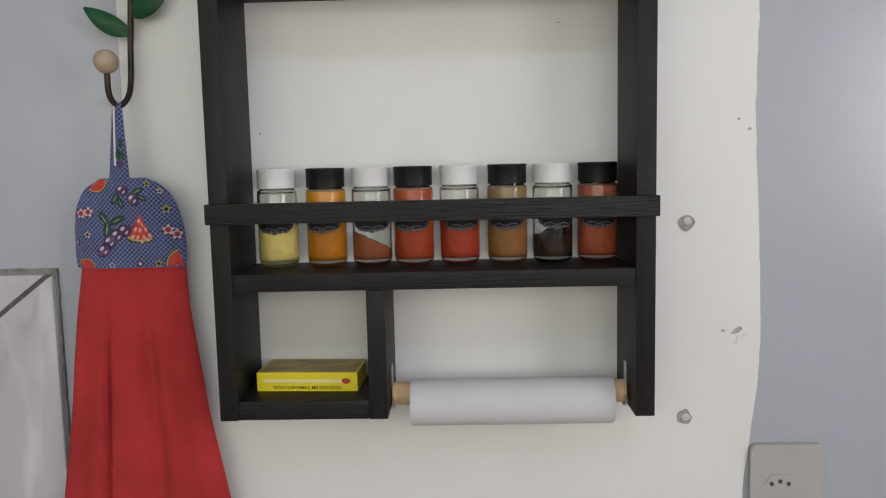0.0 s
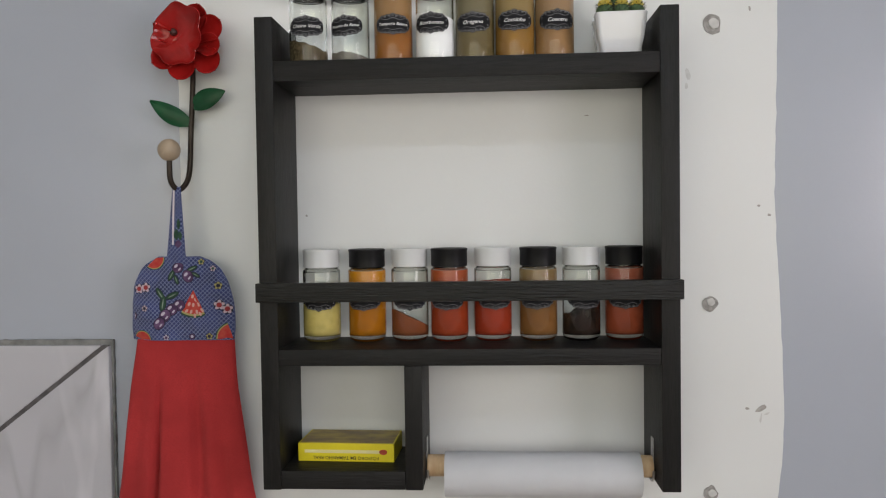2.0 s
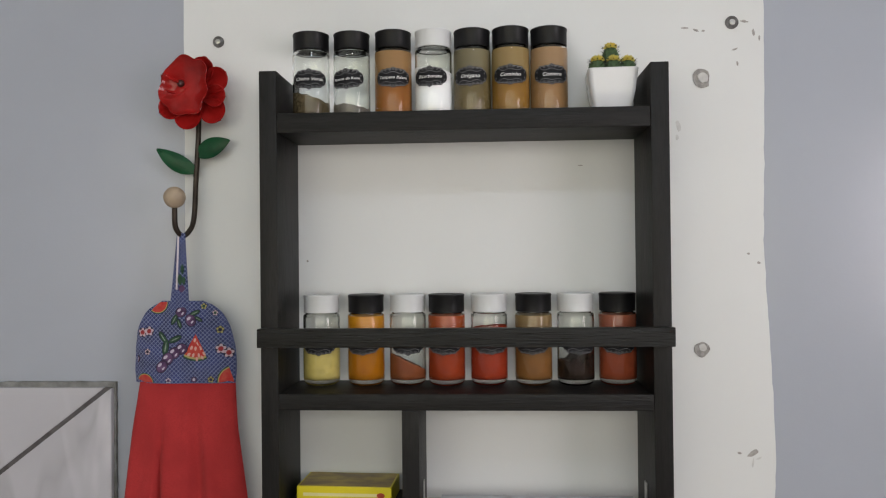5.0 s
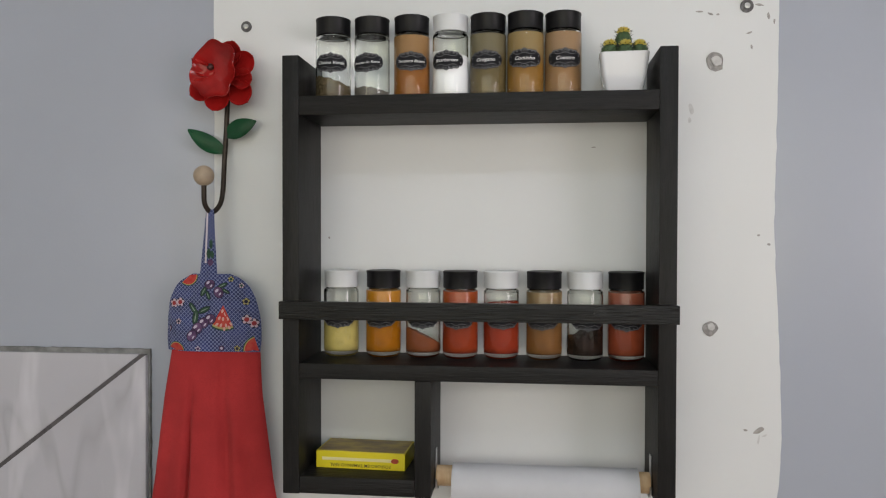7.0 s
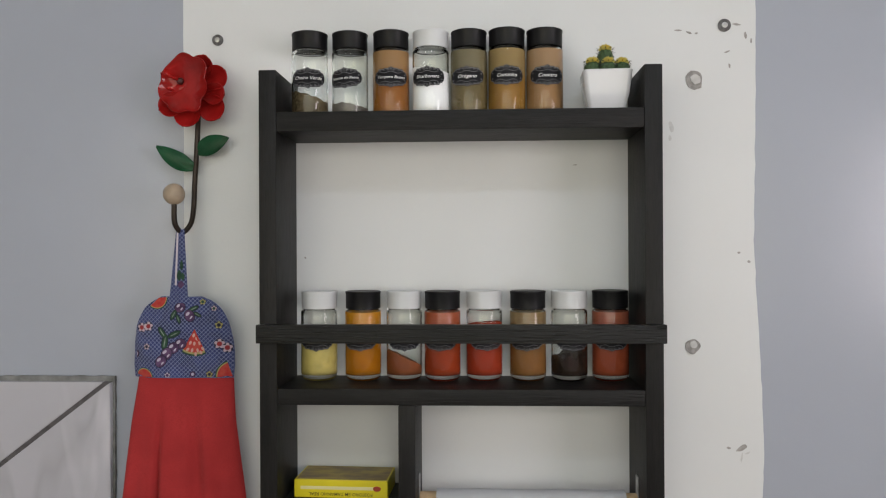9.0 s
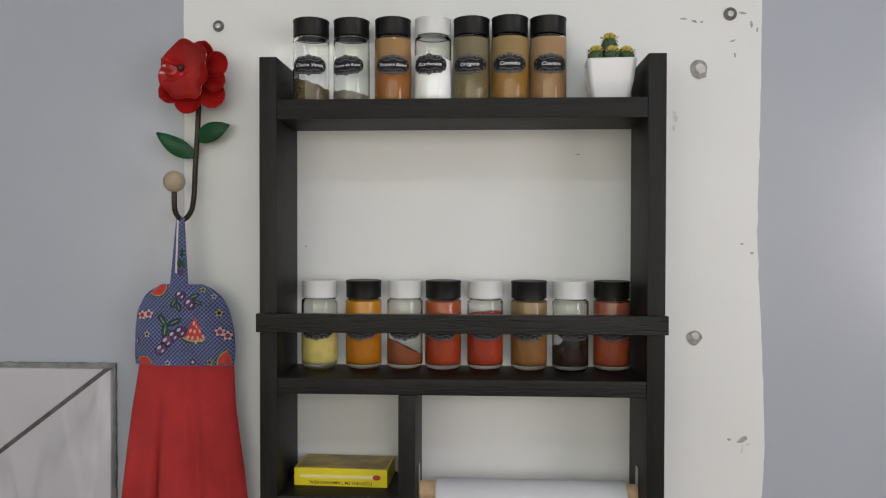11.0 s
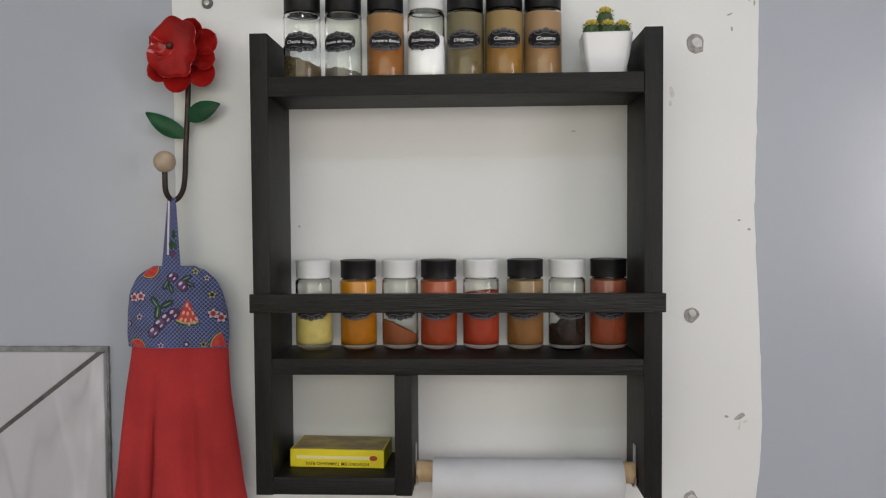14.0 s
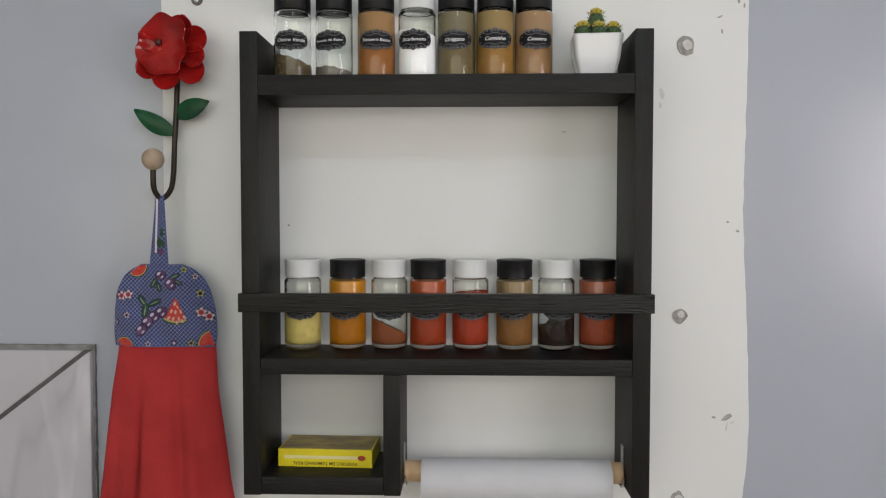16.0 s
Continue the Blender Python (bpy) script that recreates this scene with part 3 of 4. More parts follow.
LID_WHITE = finish(lid_bm(), WHITE_PLASTIC, 40)


def spice_jar(x, z, lid, what, mat, level, words="", size=0.0062, tilt=0.0, slope=0.0, turn=0.0, lump=0.0008, spin=0.0, group="", wide=1.027, tall=0.985):
    colour = "black" if lid is LID_BLACK else "white"
    jar = thing("spice_jar", f"glass spice jar with {colour} lid and {what}", "spice jar", (x, -0.030 + 0.002 * math.sin(x * 77), z), (0, 0, spin), group)
    jar.matrix_basis = jar.matrix_basis @ Matrix.Diagonal((wide, wide, tall, 1))
    g = part("glass", GLASS_MESH, None, jar, "clear glass body")
    g.visible_shadow = False
    part("lid", lid, None, jar, f"{colour} plastic screw lid")
    part("contents", contents_bm(level, slope, turn, lump, x * 31), mat, jar, what, 60)
    lab = part("label", label_base(tilt), LABEL_BLACK, jar, "black scalloped paper label", 30)
    part("ornament", label_ornament(tilt), LABEL_GREY, lab, "grey printed scrolls")
    if words:
        part("lettering", label_words(words, size, tilt), LABEL_WHITE, lab, "white italic lettering")
    return jar


def spice(name, rgb, dust=None, split=1.0, soft=0.012, vary=0.22, fleck=90):
    return powder(name, rgb, dust or rgb, split, soft, vary, fleck)


TOP_Z, MID_Z = 1.6642, 1.3547
UPPER = "jars on the upper shelf"
LOWER = "jars behind the rail"
spice_jar(-0.1794, TOP_Z, LID_BLACK, "a little dried green herb", spice("dried_parsley", (0.15, 0.115, 0.065), vary=0.65, fleck=330), 0.026, "Cheiro Verde", 0.0058, 0.0, 0.007, 0.3, 0.003, 5, UPPER)
spice_jar(-0.1314, TOP_Z, LID_BLACK, "a little ground black pepper", spice("ground_pepper", (0.18, 0.165, 0.145), vary=0.4, fleck=400), 0.016, "Pimenta do Reino", 0.0045, 0.05, 0.003, 0.9, 0.002, -9, UPPER)
spice_jar(-0.0818, TOP_Z, LID_BLACK, "orange-brown ground spice mix", spice("spice_mix", (0.30, 0.118, 0.024), (0.30, 0.175, 0.075), 0.052, 0.016), 0.082, "Tempero Baiano", 0.0049, 0.0, 0, 0, 0, 6, UPPER)
spice_jar(-0.0342, TOP_Z, LID_WHITE, "white baking soda", spice("baking_soda", (0.86, 0.87, 0.88), vary=0.02), 0.058, "Bicarbonato", 0.0056, 0.0, 0.003, 0.4, 0.001, -8, UPPER)
spice_jar(0.0113, TOP_Z, LID_BLACK, "dried oregano", spice("oregano", (0.19, 0.145, 0.065), (0.17, 0.145, 0.085), 0.055, vary=0.45, fleck=380), 0.082, "Orégano", 0.0062, 0.02, 0, 0, 0.002, -6, UPPER)
spice_jar(0.0563, TOP_Z, LID_BLACK, "ochre ground cumin", spice("cumin", (0.30, 0.16, 0.035), (0.27, 0.19, 0.08), 0.047, 0.014), 0.082, "Cominho", 0.0062, 0.0, 0, 0, 0, -3, UPPER)
spice_jar(0.1012, TOP_Z, LID_BLACK, "light brown ground coriander", spice("coriander", (0.33, 0.19, 0.085), (0.31, 0.20, 0.11), 0.05), 0.082, "Coentro", 0.0062, 0.0, 0, 0, 0, 4, UPPER)
for x, lid, what, mat, level, slope, turn, lump in (
        (-0.1697, LID_WHITE, "pale yellow ground spice", spice("ground_mustard", (0.56, 0.47, 0.16)), 0.043, 0, 0, 0.001),
        (-0.1166, LID_BLACK, "bright orange turmeric", spice("turmeric", (0.40, 0.150, 0.006), (0.48, 0.21, 0.010), 0.05), 0.082, 0, 0, 0),
        (-0.0675, LID_WHITE, "a slope of reddish-brown powder", spice("cinnamon", (0.24, 0.075, 0.03)), 0.026, 0.010, 0.2, 0.0015),
        (-0.0215, LID_BLACK, "brick-red paprika", spice("paprika", (0.31, 0.046, 0.014), (0.33, 0.068, 0.018), 0.043), 0.082, 0, 0, 0),
        (0.0281, LID_WHITE, "red ground chilli", spice("chilli", (0.33, 0.042, 0.017)), 0.067, 0.002, 2.5, 0.002),
        (0.0798, LID_BLACK, "brown ground spice", spice("brown_spice", (0.23, 0.108, 0.034), (0.23, 0.155, 0.070), 0.046), 0.082, 0, 0, 0),
        (0.1283, LID_WHITE, "dark whole cloves", spice("cloves", (0.035, 0.021, 0.016), vary=0.8, fleck=300), 0.032, -0.007, 0.1, 0.009),
        (0.1769, LID_BLACK, "terracotta ground spice", spice("terracotta_spice", (0.32, 0.07, 0.032), (0.30, 0.090, 0.052), 0.052), 0.082, 0, 0, 0)):
    spice_jar(x, MID_Z, lid, what, mat, level, "", 0.006, 0.04 * math.sin(x * 91), slope, turn, lump, 8 * math.sin(x * 57), LOWER, 1.010, 1.003)

# Cactus pot on the upper shelf
plant = thing("potted_cactus", "small artificial cactus with yellow blooms in a white square pot", "plant", (0.1690, -0.052, TOP_Z), (0, 0, -3))


def pot_bm():
    bm = bmesh.new()

    def ring(h, z, rr):
        out = []
        for cx, cy, a0 in ((1, 1, 0), (-1, 1, 90), (-1, -1, 180), (1, -1, 270)):
            for k in range(5):
                a = radians(a0 + 22.5 * k)
                out.append(bm.verts.new((cx * (h - rr) + rr * math.cos(a), cy * (h - rr) + rr * math.sin(a), z)))
        return out

    rings = [ring(h, z, q) for h, z, q in ((0.0178, 0.0, 0.004), (0.0198, 0.001, 0.0045), (0.0207, 0.0035, 0.005), (0.0249, 0.0220, 0.0055), (0.0274, 0.0440, 0.006), (0.0278, 0.0458, 0.006),
                                           (0.0272, 0.0466, 0.006), (0.0248, 0.0460, 0.005), (0.0242, 0.0445, 0.005), (0.0232, 0.0400, 0.005))]
    for a, b in zip(rings, rings[1:]):
        for i in range(20):
            bm.faces.new((a[i], a[(i + 1) % 20], b[(i + 1) % 20], b[i]))
    bm.faces.new(rings[0])
    bm.faces.new(rings[-1])
    return bm


part("pot", pot_bm(), CERAMIC, plant, "white glazed square tapered pot", 40)


def spikes_bm(items):
    """Small cones: (root, direction, length, radius)."""
    bm = bmesh.new()
    for root, d, length, radius in items:
        d = d.normalized()
        s = d.orthogonal().normalized()
        u = d.cross(s)
        base = [bm.verts.new(root + radius * (s * math.cos(a) + u * math.sin(a))) for a in (0, 1.571, 3.142, 4.712)]
        tip = bm.verts.new(root + d * length)
        for i in range(4):
            bm.faces.new((base[i], base[(i + 1) % 4], tip))
        bm.faces.new(base)
    return bm


def cactus_stem(x, y, height, radius, seed):
    rnd = random.Random(seed)
    base = Vector((x, y, 0.0385))
    prof = [(0, 0), (radius * 0.9, 0), (radius, height * 0.4), (radius * 0.95, height * 0.75), (radius * 0.6, height * 0.95), (0, height)]
    bm = lathe_bm(prof, 20)
    for v in bm.verts:
        a = math.atan2(v.co.y, v.co.x)
        v.co.x *= 1 + 0.07 * math.cos(8 * a)
        v.co.y *= 1 + 0.07 * math.cos(8 * a)
        v.co += base
    stem = part("stem", bm, CACTUS, plant, "ribbed green cactus stem", 60)
    items = []
    for lev in range(6):
        z = height * (0.35 + 0.12 * lev)
        for k in range(10):
            a = 2 * math.pi * k / 10 + lev * 0.3
            items.append((base + Vector((radius * 0.92 * math.cos(a), radius * 0.92 * math.sin(a), z)), Vector((math.cos(a), math.sin(a), 0.35)), 0.0034, 0.0006))
    part("spines", spikes_bm(items), SPINE, stem, "short dark spines")
    items = []
    top = base + Vector((0, 0, height * 0.93))
    for k in range(170):
        u, a = rnd.random(), rnd.random() * 2 * math.pi
        el = math.asin(u * 0.98)
        d = Vector((math.cos(a) * math.cos(el), math.sin(a) * math.cos(el), math.sin(el) * 0.9 - 0.12))
        items.append((top + d * radius * 0.50, d + 0.25 * Vector((rnd.uniform(-1, 1), rnd.uniform(-1, 1), rnd.uniform(-1, 1))), radius * rnd.uniform(0.3, 0.5), 0.0017))
    part("bloom", spikes_bm(items), YELLOW_BLOOM, plant, "fuzzy yellow bloom")


cactus_stem(0.0005, 0.006, 0.0400, 0.0092, 1)
cactus_stem(-0.0155, -0.008, 0.0215, 0.0092, 2)
cactus_stem(0.0015, -0.013, 0.0195, 0.0090, 3)
cactus_stem(0.0180, -0.005, 0.0210, 0.0090, 4)

# Matchbox in the lower compartment
match = thing("matchbox", "large yellow cardboard matchbox lying on the bottom board", "matchbox", (-0.1375, -0.0345, 1.2227), (0, 0, -2.5))
BX, BY, BZ = 0.0548, 0.029, 0.0205
part("sleeve", box_bm(-BX, BX, -BY, BY, 0, BZ, 0.0006), YELLOW_CARD, match, "bright yellow card sleeve")
part("picture_panel", box_bm(-BX + 0.002, BX - 0.002, -BY + 0.003, BY - 0.002, BZ - 0.0002, BZ + 0.0003), BOX_TOP, match, "brown and ochre printed top")
part("printed_stick", box_bm(-BX + 0.0075, BX - 0.0165, -BY - 0.0003, -BY + 0.0003, 0.0096, 0.0132), BOX_WHITE, match, "printed pale match stick")
part("emblem", prism_bm([(0.0425 + 0.0046 * math.cos(a), 0.0113 + 0.0030 * math.sin(a)) for a in (math.tau * k / 18 for k in range(18))], -BY - 0.0004, -BY + 0.0003), BOX_RED, match, "printed red match head")
verts, faces = text_mesh("FÓSFORO EM TAMANHO REAL", 0.0054, 0.0)
bm = bmesh.new()
vs = [bm.verts.new((0.0 - v.x, -BY - 0.0005, 0.0045 - v.y)) for v in verts]
for f in faces:
    if len(set(f)) > 2:
        bm.faces.new([vs[i] for i in f])
part("lettering", bm, BOX_INK, match, "dark upside-down lettering")

# Paper roll on its dowel
dowel = tagged(new("dowel", finish(lathe_bm([(0, -0.125), (0.0115, -0.125), (0.0122, -0.1243), (0.0122, 0.1243), (0.0115, 0.125), (0, 0.125)], 28), PALE_WOOD, 40)),
               "pale round wooden dowel resting in metal clips", "dowel")
dowel.matrix_basis = pose(0.0772, -0.052, 1.2155, 0, 90, 0)
roll = thing("paper_roll", "nearly used-up white paper towel roll hanging on a wooden dowel", "paper roll", (0.0802, -0.052, 1.2064))
bm = bmesh.new()
turns, steps = 2.0, 110
pts = []
for i in range(steps + 1):
    a = -math.pi / 2 - 0.25 + 2 * math.pi * turns * i / steps
    q = 0.0226 + 0.0022 * i / steps
    pts.append((q * math.cos(a), q * math.sin(a)))
pts += [(-0.0045, -0.0252), (-0.0028, -0.0262)]
xs = [-0.1082, -0.1079] + [-0.1055 + 0.0192 * k for k in range(12)] + [0.1079, 0.1082]
grid = [[(x, y, z + 0.0004 * noise.noise((x * 40, i * 0.2, 0))) for x in xs] for i, (y, z) in enumerate(pts)]
part("sheet", sheet_bm(grid, 0.0006), PAPER, roll, "soft white paper winding with a loose end", 50)
part("core", lathe_bm([(0.0212, -0.1078), (0.0222, -0.1078), (0.0222, 0.1078), (0.0212, 0.1078)], 32, closed=True), KNOB_WOOD, roll, "brown card core", 40, pose(0, 0, 0, 0, 90, 0))

# Flower hook
hook = thing("flower_hook", "metal wall hook shaped as a red flower with green leaves", "wall hook", (-0.33, BAND, 1.62))
hup = Matrix.Translation((0.33, -BAND, -1.62))


def hook_part(name, bm, mat, label="", smooth=40, parent=None):
    bmesh.ops.transform(bm, matrix=hup, verts=bm.verts)
    return part(name, bm, mat, parent or hook, label, smooth)


hook_part("stem", tube_bm([(-0.323, -0.014, 1.7033), (-0.323, -0.014, 1.6676), (-0.3247, -0.015, 1.6268), (-0.3263, -0.016, 1.5983), (-0.3272, -0.019, 1.5595), (-0.3282, -0.027, 1.5411), (-0.3346, -0.036, 1.5319), (-0.3399, -0.045, 1.5416), (-0.3397, -0.048, 1.564), (-0.3397, -0.048, 1.5738)], 0.0032, 12, 8), DARK_WIRE, "dark brown bent metal rod")
bm = bmesh.new()
bmesh.ops.create_uvsphere(bm, u_segments=28, v_segments=18, radius=0.0127, matrix=Matrix.Translation((-0.3397, -0.048, 1.5768)))
hook_part("knob", bm, KNOB_WOOD, "round pale wooden knob")
hook_part("back_plate", box_bm(-0.331, -0.313, -0.014, BAND, 1.680, 1.715, 0.002), DARK_WIRE, "dark metal back plate")


def leaf_bm(root, tip, width, bend, y):
    root, tip = Vector((root[0], y, root[1])), Vector((tip[0], y - 0.006, tip[1]))
    d = tip - root
    side = Vector((-d.z, 0, d.x)).normalized()
    rows = []
    for i in range(13):
        u = i / 12
        w = width * (math.sin(math.pi * min(max(u, 0.03), 0.985) ** 0.85) ** 0.75)
        mid = root + d * u + side * bend * math.sin(math.pi * u)
        rows.append([mid + side * w * s + Vector((0, -0.0030 * (1 - s * s) * math.sin(math.pi * u) + 0.0012 * (abs(s) < 0.1), 0)) for s in (-1, -0.5, 0, 0.5, 1)])
    return sheet_bm(rows, 0.001)


hook_part("leaf", leaf_bm((-0.3245, 1.6095), (-0.3718, 1.6378), 0.0105, 0.002, -0.016), GREEN_ENAMEL, "green painted metal leaf")
hook_part("leaf", leaf_bm((-0.3262, 1.6300), (-0.2822, 1.6472), 0.0118, 0.001, -0.016), GREEN_ENAMEL, "green painted metal leaf")


def petal_bm(length, radius, waist, cup, rise, angle, centre, lean=0.0):
    """A metal petal with a round dished end on a narrower waist. cup: depth of the dish, rise: how far its end comes forward."""
    rows = []
    for i in range(21):
        u = 1 - (1 - i / 20) ** 2
        z = length * u
        d = (z - (length - radius)) / radius
        w = radius * math.sqrt(max(0.0, 1 - d * d)) if d > -0.6 else max(waist, radius * 0.8 * (z / (length - 1.6 * radius)) ** 0.7)
        w = max(w, radius * 0.05)
        row = []
        for k in range(11):
            q = -1 + k / 5
            y = -rise * u * u - cup * ((q * w / radius) ** 2 + max(0.0, d) ** 2 * 0.9) + 0.0002 * math.sin(6 * q + 3 * angle)
            row.append(Vector((w * q, y, z)))
        rows.append(row)
    m = Matrix.Translation(centre) @ Matrix.Rotation(angle, 4, "Y") @ Matrix.Rotation(lean, 4, "X")
    return sheet_bm([[m @ v for v in row] for row in rows], 0.0011)


FC = Vector((-0.3225, -0.022, 1.7040))
for k, (deg, length, size) in enumerate(((20, 0.0440, 0.0150), (63, 0.0465, 0.0155), (101, 0.0410, 0.0140), (134, 0.0480, 0.0165), (193, 0.0460, 0.0165), (236, 0.0470, 0.0150), (300, 0.0430, 0.0150))):
    hook_part("petal", petal_bm(length, size, 0.010, 0.0080, 0.004, radians(deg), FC + Vector((0, -0.0013 * (k % 3), 0))), RED_ENAMEL, "glossy red metal petal", 60)
FI = FC + Vector((-0.0110, -0.006, 0.0035))
# Reach of the dished inner bloom round its middle, in degrees from the top: five uneven lobes, turned towards the room's west
REACH = [(0, 0.0395), (8, 0.0400), (26, 0.0368), (42, 0.0415), (56, 0.0400), (74, 0.0305), (92, 0.0330), (108, 0.0330), (124, 0.0300), (140, 0.0375), (152, 0.0370), (166, 0.0310), (184, 0.0330),
         (205, 0.0325), (220, 0.0285), (245, 0.0310), (268, 0.0300), (288, 0.0268), (312, 0.0310), (328, 0.0315), (342, 0.0335), (360, 0.0395)]
rows = []
for i in range(91):
    a = math.tau * i / 90
    reach = sum(lerp_table(REACH, (math.degrees(a) + d) % 360) for d in (-4, 0, 4)) / 3
    lobe = (reach - 0.0268) / 0.015
    row = []
    for k in range(15):
        u = 0.03 + 0.97 * math.sin(k / 14 * math.pi / 2)
        deep = -0.0120 * u ** 2.2 - 0.0025 * u ** 6 + 0.0035 * u * u * (1 - lobe) + 0.0005 * math.sin(9 * u + 2 * a) - 0.10 * reach * u * math.sin(a)
        row.append(FI + Vector((reach * u * math.sin(a), deep, reach * u * math.cos(a))))
    rows.append(row)
hook_part("inner_bloom", sheet_bm(rows, 0.0011), RED_ENAMEL, "glossy red dished inner petals", 60)
bm = bmesh.new()
bmesh.ops.create_uvsphere(bm, u_segments=16, v_segments=10, radius=0.0044, matrix=Matrix.Translation(FI + Vector((-0.0050, -0.0025, 0.0075))))
hook_part("stamen", bm, STAMEN, "dark red flower centre")
hook_part("wire", tube_bm([FI + Vector((-0.007, -0.006, 0.009)), FI + Vector((-0.0110, -0.0125, 0.0105)), FI + Vector((-0.0150, -0.0160, 0.0125)), FI + Vector((-0.0170, -0.0165, 0.0150))], 0.0016, 8, 5), RED_ENAMEL, "thin red wire tip")

# Hanging towel
towel = thing("hand_towel", "red terry hand towel with blue fruit-print yoke hanging from the hook", "towel", (-0.333, 0, 1.356))
YOKE = [(1.356, -0.3975, -0.2735), (1.370, -0.3985, -0.2725), (1.385, -0.3980, -0.2730), (1.400, -0.3970, -0.2740), (1.415, -0.3940, -0.2770), (1.424, -0.3910, -0.2795),
        (1.434, -0.3860, -0.2840), (1.442, -0.3805, -0.2895), (1.448, -0.3735, -0.2965), (1.4525, -0.3640, -0.3045)]


def yoke_y(x, z):
    u = (x + 0.3325) / 0.062
    return -0.027 - 0.012 * max(0.0, 1 - u * u) ** 0.5 - 0.0012 * math.sin(u * 5 + z * 40) - 0.0015 * noise.noise((x * 45, z * 45, 2.0))


def yoke_span(z):
    zz = [a for a, _, _ in YOKE]
    return float(np.interp(z, zz, [b for _, b, _ in YOKE])), float(np.interp(z, zz, [c for _, _, c in YOKE]))


def towel_part(name, rows, mat, label, thickness=0.0016, parent=None):
    off = Vector((0.333, 0, -1.356))
    return part(name, sheet_bm([[Vector(p) + off for p in row] for row in rows], thickness), mat, parent or towel, label, 60)


rows = []
for i in range(23):
    z = 1.3565 + (1.4545 - 1.3565) * i / 22
    a, b = yoke_span(z)
    if z > 1.4525:
        a, b = a + 0.004, b - 0.006
    rows.append([(a + (b - a) * k / 30, yoke_y(a + (b - a) * k / 30, z), z) for k in range(31)])
yoke = towel_part("yoke", rows, LATTICE, "blue net-patterned cotton yoke with printed fruit")
for name, x0, w0, x1, w1, y1 in (("loop", -0.3440, 0.0065, -0.3405, 0.0026, -0.034), ("loop", -0.3335, 0.0090, -0.3340, 0.0040, -0.039)):
    rows = []
    for i in range(15):
        u = i / 14
        z = 1.447 + (1.535 - 1.447) * u
        x, w = x0 + (x1 - x0) * u ** 0.8, (w0 + (w1 - w0) * u) * 0.9
        y = yoke_y(x, 1.447) + (y1 - yoke_y(x, 1.447)) * u
        rows.append([(x + w * s, y - 0.0015 * (1 - s * s) - (0.001 if x0 > -0.34 else 0), z) for s in (-1, -0.5, 0, 0.5, 1)])
    towel_part(name, rows, LATTICE, "narrow blue hanging loop")
rows = [[(-0.3405 + 0.001 * s + 0.002 * u, -0.0405 - 0.002 * (1 - u), 1.468 + 0.066 * u) for s in (-1, 0, 1)] for u in (i / 10 for i in range(11))]
towel_part("edging", rows, TAPE, "thin pale edging tape")
rows = []
for i in range(41):
    u = i / 40
    z = 1.3575 - 0.46 * u
    a = float(np.interp(z, [0.9, 1.09, 1.192, 1.257, 1.302, 1.3575], [-0.446, -0.4315, -0.4150, -0.4070, -0.4010, -0.3915]))
    b = float(np.interp(z, [0.9, 1.09, 1.195, 1.260, 1.304, 1.3575], [-0.209, -0.2390, -0.2580, -0.2660, -0.2720, -0.2745]))
    row = []
    for k in range(61):
        s = k / 60
        x = a + (b - a) * s
        v = 2 * s - 1
        depth = 0.010 + 0.010 * u
        fold = 0
        for c, wd, amp, top in ((0.29, 0.024, 0.011, 0.07), (0.62, 0.055, 0.010, 0.0), (0.80, 0.05, 0.005, 0.08), (0.12, 0.06, 0.004, 0.1)):
            fold += amp * math.exp(-((s - c + 0.02 * u) / wd) ** 2) * min(1.0, max(0.0, (u - top) * 4))
        y = -0.026 - 0.7 * depth * max(0.0, 1 - v ** 4) ** 0.5 - 0.003 + fold + 0.0012 * noise.noise((x * 60, z * 25, 5))
        row.append((x, min(y, -0.012), z))
    rows.append(row)
towel_part("terry", rows, RED_TERRY, "red terry cloth gathered in soft folds", 0.003)


# Dark leaves printed on the front band of the loop
for z, dx, half_w, half_h in ((1.4920, 0.0008, 0.0022, 0.0060), (1.4800, -0.0020, 0.0030, 0.0065), (1.4785, 0.0024, 0.0022, 0.0050), (1.4690, 0.0000, 0.0040, 0.0042)):
    rows = []
    for i in range(9):
        w = half_w * math.sin(math.pi * (0.06 + 0.88 * i / 8))
        zz = z + half_h * (i / 4 - 1)
        u = (zz - 1.447) / 0.088
        base = yoke_y(-0.3335, 1.447)
        rows.append([(-0.3337 + dx + w * q, base + (-0.039 - base) * u - 0.0036, zz) for q in (-1, 0, 1)])
    towel_part("loop_print", rows, PRINT_GREEN if half_h > 0.0045 else PRINT_PURPLE, "dark printed leaf", 0.0003)


# Fruit printed on the yoke
def print_bm(outline, lift=0.0004):
    """A printed patch that follows the cloth."""
    bm = bmesh.new()
    cx, cz = sum(p[0] for p in outline) / len(outline), sum(p[1] for p in outline) / len(outline)
    rings = []
    for q in (1.0, 0.66, 0.33):
        rings.append([bm.verts.new((cx + (x - cx) * q + 0.333, yoke_y(cx + (x - cx) * q, cz + (z - cz) * q) - 0.0001 - lift, cz + (z - cz) * q - 1.356)) for x, z in outline])
    mid = bm.verts.new((cx + 0.333, yoke_y(cx, cz) - 0.0001 - lift, cz - 1.356))
    n = len(outline)
    for a, b in zip(rings, rings[1:]):
        for i in range(n):
            bm.faces.new((a[i], a[(i + 1) % n], b[(i + 1) % n], b[i]))
    for i in range(n):
        bm.faces.new((rings[-1][i], rings[-1][(i + 1) % n], mid))
    return bm


